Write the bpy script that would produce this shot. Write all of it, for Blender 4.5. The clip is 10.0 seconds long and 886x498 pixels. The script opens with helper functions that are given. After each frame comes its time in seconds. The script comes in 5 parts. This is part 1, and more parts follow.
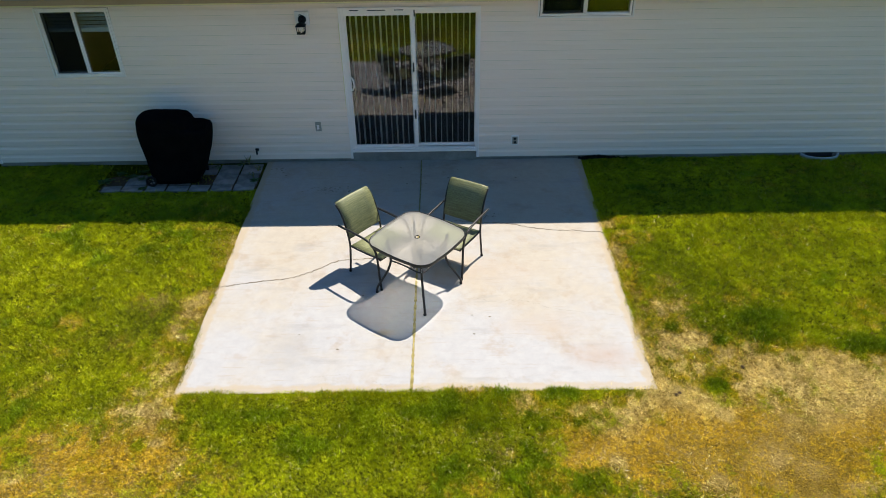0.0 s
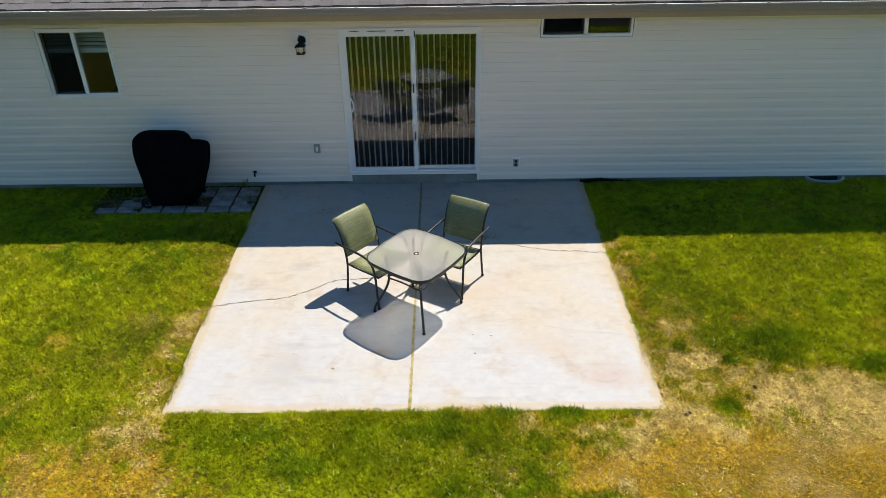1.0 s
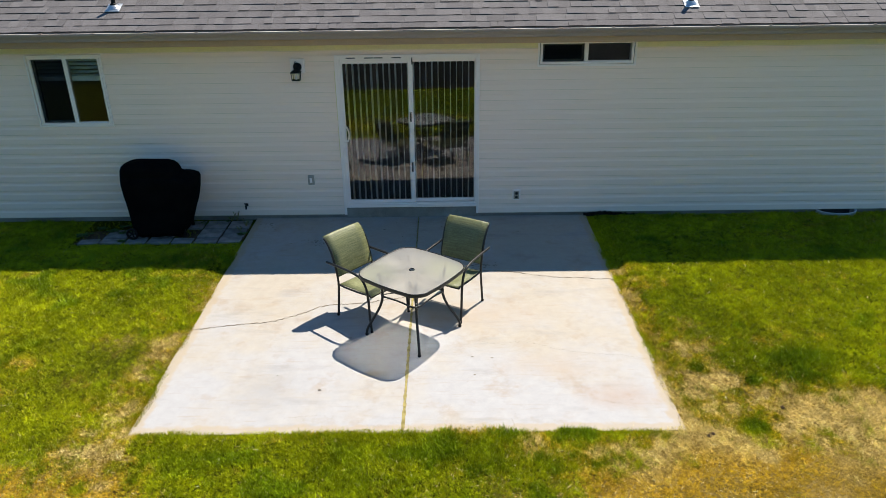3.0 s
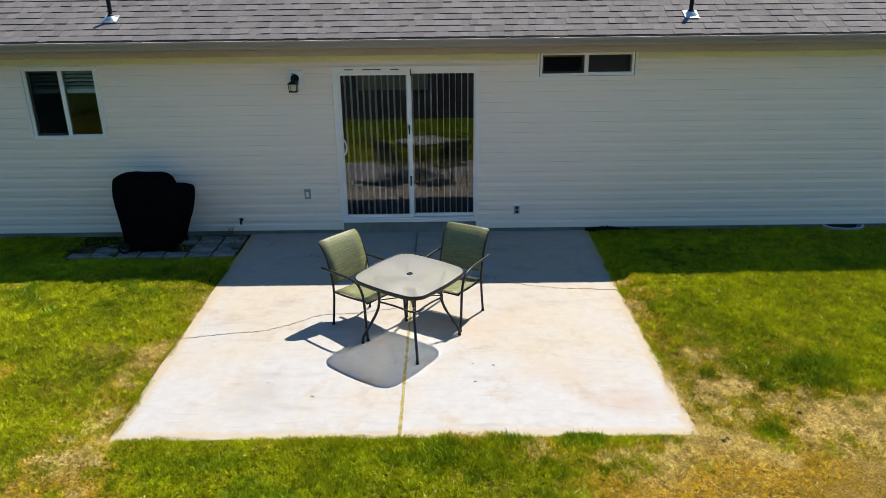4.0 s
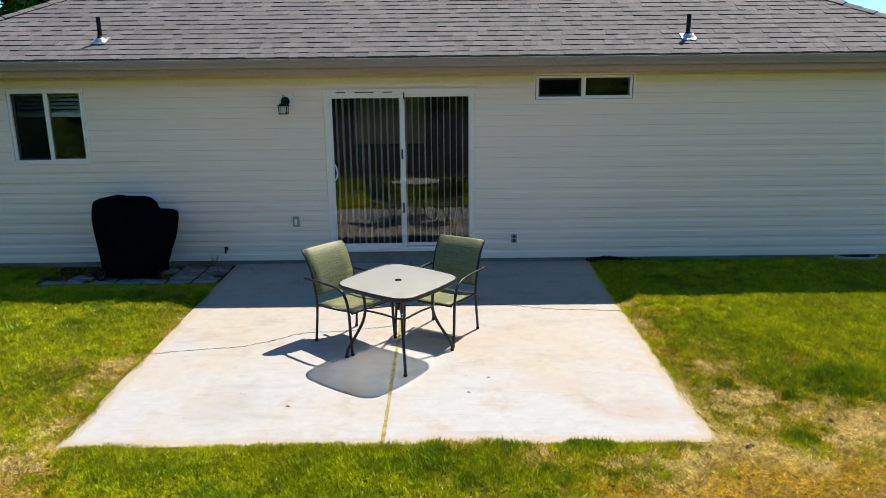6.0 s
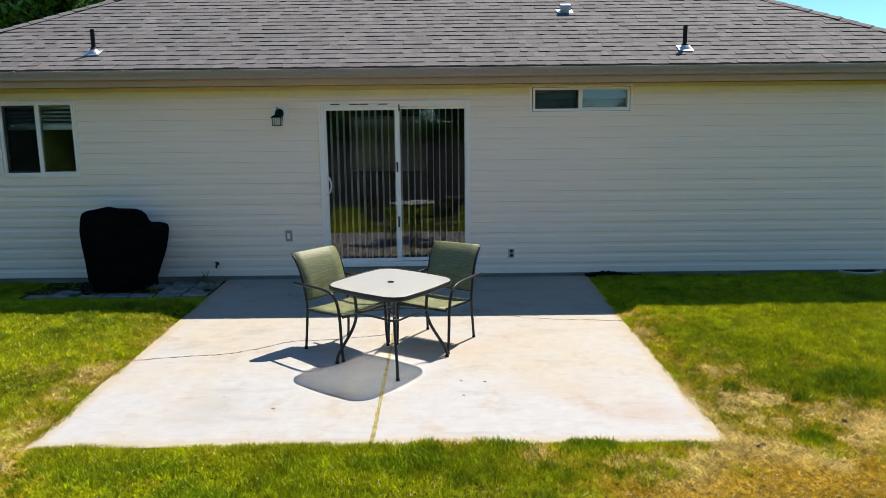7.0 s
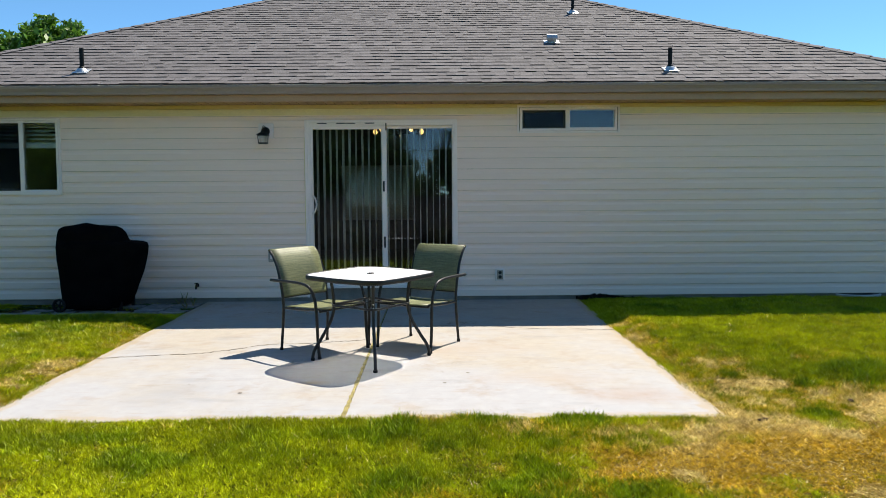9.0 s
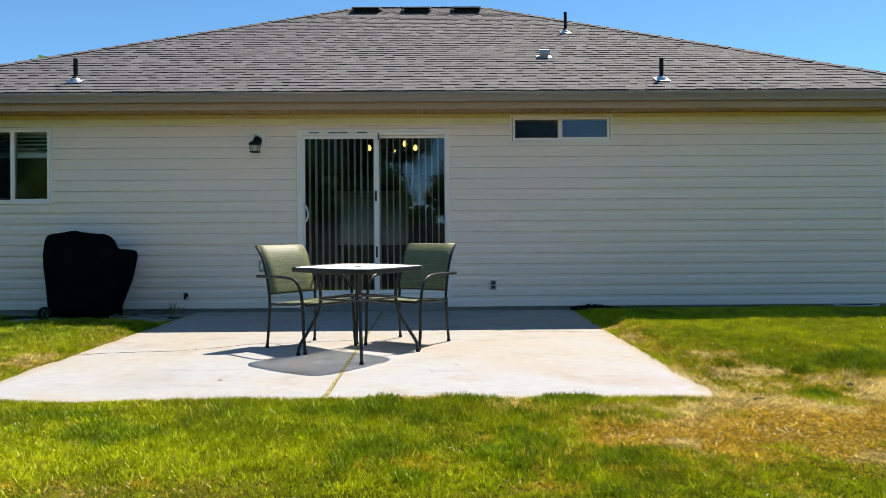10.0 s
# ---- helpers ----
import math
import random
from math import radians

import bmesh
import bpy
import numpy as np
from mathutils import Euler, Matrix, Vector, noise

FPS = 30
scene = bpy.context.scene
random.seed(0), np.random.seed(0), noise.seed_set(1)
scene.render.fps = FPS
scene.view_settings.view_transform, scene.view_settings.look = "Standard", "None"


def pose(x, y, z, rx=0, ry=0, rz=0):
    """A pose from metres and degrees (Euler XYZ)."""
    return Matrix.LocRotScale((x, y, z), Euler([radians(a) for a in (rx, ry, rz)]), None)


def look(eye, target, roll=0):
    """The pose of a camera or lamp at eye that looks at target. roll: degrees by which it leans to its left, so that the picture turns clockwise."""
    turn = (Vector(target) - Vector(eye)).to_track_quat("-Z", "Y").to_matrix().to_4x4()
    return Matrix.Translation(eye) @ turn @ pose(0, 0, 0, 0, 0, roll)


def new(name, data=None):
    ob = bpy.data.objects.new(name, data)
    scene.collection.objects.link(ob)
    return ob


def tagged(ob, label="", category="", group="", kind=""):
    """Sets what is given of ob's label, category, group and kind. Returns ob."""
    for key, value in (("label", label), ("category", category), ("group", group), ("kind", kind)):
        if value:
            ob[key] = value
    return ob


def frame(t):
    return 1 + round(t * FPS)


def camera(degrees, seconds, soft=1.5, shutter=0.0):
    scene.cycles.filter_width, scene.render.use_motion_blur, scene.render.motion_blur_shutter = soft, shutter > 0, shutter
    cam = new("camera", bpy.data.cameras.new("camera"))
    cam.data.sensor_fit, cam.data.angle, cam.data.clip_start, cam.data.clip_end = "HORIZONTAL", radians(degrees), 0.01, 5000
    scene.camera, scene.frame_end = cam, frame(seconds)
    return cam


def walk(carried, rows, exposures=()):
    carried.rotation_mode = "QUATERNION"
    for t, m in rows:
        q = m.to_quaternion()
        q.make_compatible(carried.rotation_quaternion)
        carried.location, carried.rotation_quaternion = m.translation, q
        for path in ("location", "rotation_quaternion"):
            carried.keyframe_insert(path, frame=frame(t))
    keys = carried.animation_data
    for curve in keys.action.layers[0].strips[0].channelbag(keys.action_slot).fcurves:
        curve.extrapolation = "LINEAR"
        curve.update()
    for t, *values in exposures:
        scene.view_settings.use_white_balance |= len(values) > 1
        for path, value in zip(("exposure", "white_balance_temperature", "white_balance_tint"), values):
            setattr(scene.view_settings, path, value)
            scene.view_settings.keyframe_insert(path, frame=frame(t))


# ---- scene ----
cam = camera(63.9, 10.0, soft=0.7)
PATH = [
    (0, (0.459, -9.637, 5.026), (0.449, -7.985, 3.898), -0.9),
    (0.5, (0.456, -9.624, 4.867), (0.446, -7.942, 3.786), -0.8),
    (1, (0.463, -9.614, 4.675), (0.453, -7.898, 3.649), -0.8),
    (1.5, (0.484, -9.598, 4.501), (0.474, -7.854, 3.522), -0.7),
    (2, (0.494, -9.583, 4.272), (0.484, -7.81, 3.348), -0.7),
    (2.5, (0.488, -9.561, 4.054), (0.479, -7.761, 3.183), -0.7),
    (4, (0.475, -9.475, 3.365), (0.472, -7.601, 2.664), -0.7),
    (4.5, (0.49, -9.433, 3.145), (0.488, -7.539, 2.503), -0.6),
    (5, (0.501, -9.389, 2.928), (0.5, -7.476, 2.344), -0.6),
    (5.5, (0.524, -9.332, 2.71), (0.522, -7.403, 2.182), -0.6),
    (7, (0.587, -9.144, 2.092), (0.59, -7.175, 1.741), -0.6),
    (7.5, (0.6, -9.11, 1.884), (0.607, -7.132, 1.589), -0.5),
    (8, (0.63, -9.084, 1.681), (0.638, -7.098, 1.444), -0.5),
    (8.5, (0.67, -9.057, 1.497), (0.683, -7.065, 1.315), -0.5),
    (9, (0.698, -9.017, 1.292), (0.714, -7.021, 1.169), -0.4),
    (9.5, (0.737, -8.981, 1.08), (0.755, -6.982, 1.018), -0.4),
    (10, (0.781, -8.936, 0.878), (0.8, -6.936, 0.874), -0.4),
]
walk(cam, [(t, look(eye, target, roll)) for t, eye, target, roll in PATH], [(0.0, 1.0), (10.0, 1.0)])

# ---- world, sun ----
SUN = Vector((0.37, 0.475, 1.0)).normalized()
world = bpy.data.worlds.new("sky")
scene.world = world
world.use_nodes = True
wn = world.node_tree.nodes
sky = wn.new("ShaderNodeTexSky")
sky.sky_type, sky.sun_disc = "NISHITA", False
sky.sun_elevation, sky.sun_rotation = math.asin(SUN.z), math.atan2(SUN.x, SUN.y)
sky.altitude, sky.air_density, sky.dust_density, sky.ozone_density = 2600, 0.85, 0.0, 2.0
wn["Background"].inputs["Strength"].default_value = 0.107
deep = wn.new("ShaderNodeMix")
deep.data_type, deep.blend_type = "RGBA", "MULTIPLY"
deep.inputs[0].default_value, deep.inputs[7].default_value = 1.0, (0.62, 0.90, 0.94, 1)
world.node_tree.links.new(sky.outputs[0], deep.inputs[6])
world.node_tree.links.new(deep.outputs[2], wn["Background"].inputs["Color"])
sun_data = bpy.data.lights.new("sun", "SUN")
sun_data.energy, sun_data.angle, sun_data.color = 4.6, radians(0.5), (1.0, 0.92, 0.79)
sun_lamp = new("sun", sun_data)
sun_lamp.matrix_world = look(SUN * 50, (0, 0, 0))


# ---- materials ----
def material(name, colour, rough=0.6, metal=0.0):
    m = bpy.data.materials.new(name)
    m.use_nodes = True
    b = m.node_tree.nodes["Principled BSDF"]
    b.inputs["Base Color"].default_value = (*colour, 1)
    b.inputs["Roughness"].default_value, b.inputs["Metallic"].default_value = rough, metal
    return m


def node(m, kind, **values):
    n = m.node_tree.nodes.new(kind)
    for key, value in values.items():
        n.inputs[key.replace("_", " ")].default_value = value
    return n


def wire(m, a, b):
    m.node_tree.links.new(a, b)


def bsdf(m):
    return m.node_tree.nodes["Principled BSDF"]


def place(m, stretch=(1, 1, 1)):
    """Object coordinates, stretched."""
    t = m.node_tree.nodes.new("ShaderNodeTexCoord")
    p = m.node_tree.nodes.new("ShaderNodeMapping")
    p.inputs["Scale"].default_value = stretch
    wire(m, t.outputs["Object"], p.inputs["Vector"])
    return p.outputs["Vector"]


def noise_of(m, where, scale, detail=6, rough=0.6):
    n = node(m, "ShaderNodeTexNoise", Scale=scale, Detail=detail, Roughness=rough)
    wire(m, where, n.inputs["Vector"])
    return n.outputs["Fac"]


def ramp(m, fac, *stops):
    r = m.node_tree.nodes.new("ShaderNodeValToRGB")
    e = r.color_ramp.elements
    while len(e) < len(stops):
        e.new(0.5)
    for el, (p, c) in zip(e, stops):
        el.position, el.color = p, (*c, 1) if len(c) == 3 else c
    wire(m, fac, r.inputs["Fac"])
    return r.outputs["Color"]


def grey(v):
    return (v, v, v)


def blend(m, fac, a, b, how="MIX"):
    x = m.node_tree.nodes.new("ShaderNodeMix")
    x.data_type, x.blend_type = "RGBA", how
    for src, sock in ((fac, x.inputs[0]), (a, x.inputs[6]), (b, x.inputs[7])):
        if isinstance(src, (int, float)):
            sock.default_value = src
        elif isinstance(src, tuple):
            sock.default_value = (*src, 1)
        else:
            wire(m, src, sock)
    return x.outputs[2]


def bump(m, height, strength, distance=0.01):
    n = node(m, "ShaderNodeBump", Strength=strength, Distance=distance)
    wire(m, height, n.inputs["Height"])
    wire(m, n.outputs["Normal"], bsdf(m).inputs["Normal"])


def random_piece(m):
    """One number for each piece, be it an object or an island of a joined mesh."""
    o = m.node_tree.nodes.new("ShaderNodeObjectInfo")
    g = m.node_tree.nodes.new("ShaderNodeNewGeometry")
    a = m.node_tree.nodes.new("ShaderNodeMath")
    a.operation = "ADD"
    wire(m, o.outputs["Random"], a.inputs[0])
    wire(m, g.outputs["Random Per Island"], a.inputs[1])
    f = m.node_tree.nodes.new("ShaderNodeMath")
    f.operation = "FRACT"
    wire(m, a.outputs[0], f.inputs[0])
    return f.outputs[0]


def mottled(name, dark, light, scale, rough=0.6, metal=0.0, fine=120, relief=0.15, stretch=(1, 1, 1), pieces=0.0, depth=0.35):
    """A surface with broad stains, fine grain and relief."""
    m = material(name, light, rough, metal)
    w = place(m, stretch)
    broad, grain = noise_of(m, w, scale, 5), noise_of(m, w, fine, 3)
    c = blend(m, ramp(m, broad, (0.3, grey(0)), (0.7, grey(1))), dark, light)
    c = blend(m, depth, c, ramp(m, grain, (0.3, grey(0.6)), (0.7, grey(1))), "MULTIPLY")
    if pieces:
        c = blend(m, 1.0, c, ramp(m, random_piece(m), (0.0, grey(1 - pieces)), (1.0, grey(1))), "MULTIPLY")
    wire(m, c, bsdf(m).inputs["Base Color"])
    if relief:
        bump(m, grain, relief)
    return m


# Lap-line tan: butt-edge stain and the lip's shadow line in one colour.
siding_lap_line = mottled("siding_lap_line", (0.63, 0.53, 0.36), (0.73, 0.62, 0.44), 2.0, 0.7, fine=60, relief=0.1, stretch=(0.6, 1, 1))
siding_vinyl = mottled("siding_vinyl", (0.955, 0.745, 0.61), (0.985, 0.775, 0.64), 0.5, 0.6, fine=30, relief=0.0, stretch=(0.25, 1, 1.2), depth=0.05)
trim_vinyl = mottled("trim_vinyl", (0.94, 0.80, 0.72), (0.97, 0.83, 0.75), 3.0, 0.6, fine=90, relief=0.03, depth=0.08)
for _m in (siding_vinyl, trim_vinyl):
    bsdf(_m).inputs["Specular IOR Level"].default_value = 0.25
# Yellows holding the eaves' warm bounce and shade; the second also colours yellowed caulk.
eave_bounce_mustard = mottled("eave_bounce_mustard", (0.72, 0.56, 0.23), (0.80, 0.63, 0.29), 1.5, 0.45, fine=60, relief=0.04)
bounce_stain_yellow = mottled("bounce_stain_yellow", (0.85, 0.70, 0.37), (0.91, 0.76, 0.42), 1.5, 0.45, fine=60, relief=0.04)
soffit_vinyl = mottled("soffit_vinyl", (0.44, 0.27, 0.15), (0.52, 0.325, 0.19), 1.2, 0.5, fine=60, relief=0.05)
gutter_paint = mottled("gutter_paint", (0.32, 0.235, 0.195), (0.40, 0.297, 0.25), 1.4, 0.6, fine=80, relief=0.04, stretch=(0.3, 1, 1))
foundation_concrete = mottled("foundation_concrete", (0.20, 0.18, 0.155), (0.34, 0.31, 0.27), 3.0, 0.9, fine=60, relief=0.4)
paver_concrete = mottled("paver_concrete", (0.11, 0.105, 0.10), (0.33, 0.325, 0.32), 5.0, 0.9, fine=140, relief=0.4, pieces=0.3)
soil = mottled("soil", (0.05, 0.035, 0.02), (0.10, 0.07, 0.045), 8.0, 0.95, fine=60, relief=0.8)
# Near-black room colours: the unlit interior's darkness is put into paint and carpet.
dim_room_paint = mottled("dim_room_paint", (0.055, 0.046, 0.035), (0.075, 0.063, 0.048), 1.0, 0.8, fine=60, relief=0.05)
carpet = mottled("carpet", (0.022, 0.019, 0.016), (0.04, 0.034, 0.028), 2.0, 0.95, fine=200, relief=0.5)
vane_vinyl = mottled("vane_vinyl", (0.90, 0.87, 0.82), (0.96, 0.93, 0.88), 2.0, 0.5, fine=60, relief=0.05)
frame_metal = mottled("frame_metal", (0.012, 0.0118, 0.0116), (0.021, 0.0206, 0.0202), 12.0, 0.4, 0.0, fine=220, relief=0.06)
black_plastic = mottled("black_plastic", (0.007, 0.007, 0.007), (0.014, 0.0135, 0.013), 9.0, 0.6, fine=160, relief=0.1)
bsdf(frame_metal).inputs["Specular IOR Level"].default_value = 0.35
bsdf(black_plastic).inputs["Specular IOR Level"].default_value = 0.2
cover_cloth = mottled("cover_cloth", (0.003, 0.003, 0.0035), (0.006, 0.006, 0.0065), 5.0, 0.9, fine=240, relief=0.25)
bsdf(cover_cloth).inputs["Specular IOR Level"].default_value = 0.02
galvanised = mottled("galvanised", (0.45, 0.47, 0.49), (0.66, 0.68, 0.70), 9.0, 0.38, 0.75, fine=60, relief=0.05)
well_metal = mottled("well_metal", (0.40, 0.44, 0.48), (0.56, 0.60, 0.64), 6.0, 0.5, 0.2, fine=60, relief=0.08)
plate_plastic = mottled("plate_plastic", (0.36, 0.31, 0.25), (0.48, 0.42, 0.34), 14.0, 0.7, fine=90, relief=0.05)
fence_wood = mottled("fence_wood", (0.022, 0.024, 0.027), (0.15, 0.158, 0.17), 1.6, 0.9, fine=30, relief=0.4, stretch=(6, 6, 0.5), pieces=0.7)
bark = mottled("bark", (0.06, 0.045, 0.03), (0.14, 0.11, 0.08), 4.0, 0.95, fine=30, relief=0.9, stretch=(3, 3, 0.6))
moss = mottled("moss", (0.16, 0.13, 0.035), (0.42, 0.35, 0.13), 14.0, 0.95, fine=160, relief=0.8)
crack_fill = mottled("crack_fill", (0.10, 0.085, 0.065), (0.22, 0.18, 0.13), 20.0, 0.95, fine=160, relief=0.6)
scratch_stain = mottled("scratch_stain", (0.17, 0.12, 0.09), (0.27, 0.20, 0.15), 20.0, 0.95, fine=160, relief=0.3)
bsdf(soil).inputs["Specular IOR Level"].default_value = 0.05
# Black asphalt cut edges, near-black so they also draw the roof's shadow lines.
asphalt_shadow_edge = mottled("asphalt_shadow_edge", (0.020, 0.019, 0.018), (0.040, 0.038, 0.036), 8.0, 0.9, fine=120, relief=0.3)
dark_slot = mottled("dark_slot", (0.015, 0.014, 0.012), (0.03, 0.028, 0.025), 20.0, 0.7, fine=90, relief=0.1)


def make_shingle():
    m = material("shingle", (0.16, 0.155, 0.15), 0.95)
    w = place(m)
    r = random_piece(m)
    grain = noise_of(m, w, 320, 2)
    patch = noise_of(m, w, 1.3, 4)
    c = ramp(m, r, (0.0, (0.118, 0.110, 0.115)), (0.3, (0.138, 0.128, 0.134)), (0.75, (0.152, 0.142, 0.148)), (1.0, (0.174, 0.163, 0.168)))
    c = blend(m, 0.8, c, ramp(m, grain, (0.3, grey(0.55)), (0.75, grey(1.25))), "MULTIPLY")
    c = blend(m, 0.5, c, ramp(m, patch, (0.3, grey(0.75)), (0.7, grey(1.05))), "MULTIPLY")
    c = blend(m, 1.0, c, ramp(m, noise_of(m, w, 70, 5, 0.8), (0.3, grey(0.5)), (0.7, grey(1.25))), "MULTIPLY")
    wire(m, c, bsdf(m).inputs["Base Color"])
    bump(m, grain, 0.5, 0.004)
    return m


shingle_mat = make_shingle()


def make_concrete():
    m = material("patio_concrete", (0.62, 0.58, 0.53), 0.85)
    w = place(m)
    broad = noise_of(m, w, 0.8, 6, 0.65)
    blot = noise_of(m, w, 2.6, 7, 0.7)
    swirl = noise_of(m, place(m, (0.6, 2.4, 1)), 1.6, 5, 0.6)
    grain = noise_of(m, w, 190, 3)
    axes = m.node_tree.nodes.new("ShaderNodeSeparateXYZ")
    wire(m, w, axes.inputs[0])
    back = node(m, "ShaderNodeMapRange")
    for key, value in (("From Min", -4.3), ("From Max", -2.2)):
        back.inputs[key].default_value = value
    wire(m, axes.outputs["Y"], back.inputs["Value"])
    warm = blend(m, 0.55, back.outputs["Result"], ramp(m, broad, (0.38, grey(0)), (0.62, grey(1))))
    c = blend(m, ramp(m, warm, (0.25, grey(0)), (0.75, grey(1))), (0.346, 0.343, 0.352), (0.358, 0.323, 0.276))
    c = blend(m, ramp(m, blot, (0.54, grey(0)), (0.74, grey(0.7))), c, (0.28, 0.215, 0.155))
    c = blend(m, ramp(m, swirl, (0.56, grey(0)), (0.74, grey(0.6))), c, (0.235, 0.23, 0.23))
    fleck = noise_of(m, w, 26, 6, 0.75)
    c = blend(m, ramp(m, fleck, (0.62, grey(0)), (0.72, grey(0.5))), c, (0.25, 0.21, 0.17))
    c = blend(m, 0.35, c, ramp(m, noise_of(m, w, 9, 6, 0.7), (0.3, grey(0.75)), (0.7, grey(1.12))), "MULTIPLY")
    c = blend(m, 0.35, c, ramp(m, grain, (0.3, grey(0.7)), (0.7, grey(1.1))), "MULTIPLY")
    # rusty stains, and sandy dirt that has washed in along the edges
    def spot(x, y, rx, ry, ragged=1.0):
        p = m.node_tree.nodes.new("ShaderNodeMapping")
        p.vector_type = "TEXTURE"
        p.inputs["Location"].default_value, p.inputs["Scale"].default_value = (x, y, 0), (rx, ry, 9)
        wire(m, w, p.inputs["Vector"])
        g = m.node_tree.nodes.new("ShaderNodeTexGradient")
        g.gradient_type = "SPHERICAL"
        wire(m, p.outputs[0], g.inputs["Vector"])
        return blend(m, ragged, g.outputs["Fac"], blot, "MULTIPLY")
    for x, y, rx, ry, ragged, tone in ((2.05, -4.22, 0.62, 0.34, 1.0, (0.29, 0.19, 0.125)), (1.5, -3.75, 0.9, 0.35, 1.0, (0.32, 0.245, 0.18)), (-0.22, -3.85, 0.2, 0.1, 0.8, (0.34, 0.24, 0.10)),
                                       (-1.2, -4.1, 0.5, 0.7, 1.0, (0.25, 0.25, 0.26)), (0.75, -2.8, 1.3, 0.5, 1.0, (0.34, 0.26, 0.19))):
        c = blend(m, ramp(m, spot(x, y, rx, ry, ragged), (0.12, grey(0)), (0.5, grey(0.5))), c, tone)
    streak = noise_of(m, place(m, (1.2, 14, 1)), 2.2, 4, 0.6)
    c = blend(m, ramp(m, streak, (0.58, grey(0)), (0.70, grey(0.4))), c, (0.29, 0.235, 0.19))
    def edge(socket, at):
        d = m.node_tree.nodes.new("ShaderNodeMath")
        d.operation = "SUBTRACT"
        wire(m, socket, d.inputs[0])
        d.inputs[1].default_value = at
        e = m.node_tree.nodes.new("ShaderNodeMath")
        e.operation = "ABSOLUTE"
        wire(m, d.outputs[0], e.inputs[0])
        return e.outputs[0]
    low = edge(axes.outputs["X"], 2.50)
    for other in (edge(axes.outputs["X"], -2.23), edge(axes.outputs["Y"], -4.70)):
        d = m.node_tree.nodes.new("ShaderNodeMath")
        d.operation = "MINIMUM"
        wire(m, low, d.inputs[0])
        wire(m, other, d.inputs[1])
        low = d.outputs[0]
    washed = m.node_tree.nodes.new("ShaderNodeMath")
    washed.operation = "MULTIPLY_ADD"
    wire(m, noise_of(m, w, 7, 5, 0.7), washed.inputs[0])
    washed.inputs[1].default_value = -0.16
    wire(m, low, washed.inputs[2])
    c = blend(m, ramp(m, washed.outputs[0], (0.0, grey(0.6)), (0.04, grey(0))), c, (0.33, 0.26, 0.165))
    wire(m, c, bsdf(m).inputs["Base Color"])
    bump(m, grain, 0.12, 0.004)
    return m


concrete = make_concrete()


def make_sling():
    m = material("sling_fabric", (0.24, 0.25, 0.14), 0.5)
    w = place(m)
    warp = node(m, "ShaderNodeTexWave", Scale=95.0, Distortion=1.2)
    warp.bands_direction = "X"
    weft = node(m, "ShaderNodeTexWave", Scale=95.0, Distortion=1.2)
    weft.bands_direction = "Z"
    for t in (warp, weft):
        wire(m, w, t.inputs["Vector"])
    weave = blend(m, 0.5, warp.outputs["Color"], weft.outputs["Color"])
    slub = noise_of(m, place(m, (60, 60, 3)), 2.0, 3)
    slub2 = noise_of(m, place(m, (3, 3, 60)), 2.0, 3)
    c = blend(m, ramp(m, slub, (0.35, grey(0)), (0.65, grey(1))), (0.108, 0.118, 0.048), (0.178, 0.190, 0.082))
    c = blend(m, ramp(m, slub2, (0.4, grey(0)), (0.7, grey(0.6))), c, (0.31, 0.325, 0.16))
    c = blend(m, 0.3, c, weave, "MULTIPLY")
    wire(m, c, bsdf(m).inputs["Base Color"])
    bump(m, weave, 0.25, 0.002)
    holes = node(m, "ShaderNodeBsdfTransparent")
    mix = node(m, "ShaderNodeMixShader", Fac=0.12)
    wire(m, bsdf(m).outputs[0], mix.inputs[1])
    wire(m, holes.outputs[0], mix.inputs[2])
    wire(m, mix.outputs[0], m.node_tree.nodes["Material Output"].inputs["Surface"])
    return m


sling_fabric = make_sling()


def make_frosted():
    """Frosted table glass: a little light passes straight, most is spread on its way through."""
    m = material("frosted_glass", (0.36, 0.365, 0.37), 0.42)
    b = bsdf(m)
    w = place(m)
    smear = noise_of(m, w, 4.0, 5)
    wire(m, blend(m, ramp(m, smear, (0.35, grey(0)), (0.7, grey(1))), (0.24, 0.242, 0.245), (0.31, 0.31, 0.31)), b.inputs["Base Color"])
    spread = node(m, "ShaderNodeBsdfRefraction", Color=(1.0, 0.97, 0.93, 1), Roughness=0.8, IOR=1.2)
    trl = node(m, "ShaderNodeBsdfTranslucent", Color=(0.92, 0.93, 0.92, 1))
    clear = node(m, "ShaderNodeBsdfTransparent", Color=(0.95, 0.97, 0.97, 1))
    a, c, d = node(m, "ShaderNodeMixShader", Fac=0.72), node(m, "ShaderNodeMixShader", Fac=0.15), node(m, "ShaderNodeMixShader", Fac=0.8)
    wire(m, trl.outputs[0], d.inputs[1])
    wire(m, spread.outputs[0], d.inputs[2])
    wire(m, b.outputs[0], a.inputs[1])
    wire(m, d.outputs[0], a.inputs[2])
    wire(m, a.outputs[0], c.inputs[1])
    wire(m, clear.outputs[0], c.inputs[2])
    f = node(m, "ShaderNodeFresnel", IOR=1.3)
    sheen = node(m, "ShaderNodeBsdfGlossy", Roughness=0.9, Color=(1, 1, 1, 1))
    e = m.node_tree.nodes.new("ShaderNodeMixShader")
    wire(m, f.outputs[0], e.inputs[0])
    wire(m, c.outputs[0], e.inputs[1])
    wire(m, sheen.outputs[0], e.inputs[2])
    wire(m, e.outputs[0], m.node_tree.nodes["Material Output"].inputs["Surface"])
    return m


frosted = make_frosted()


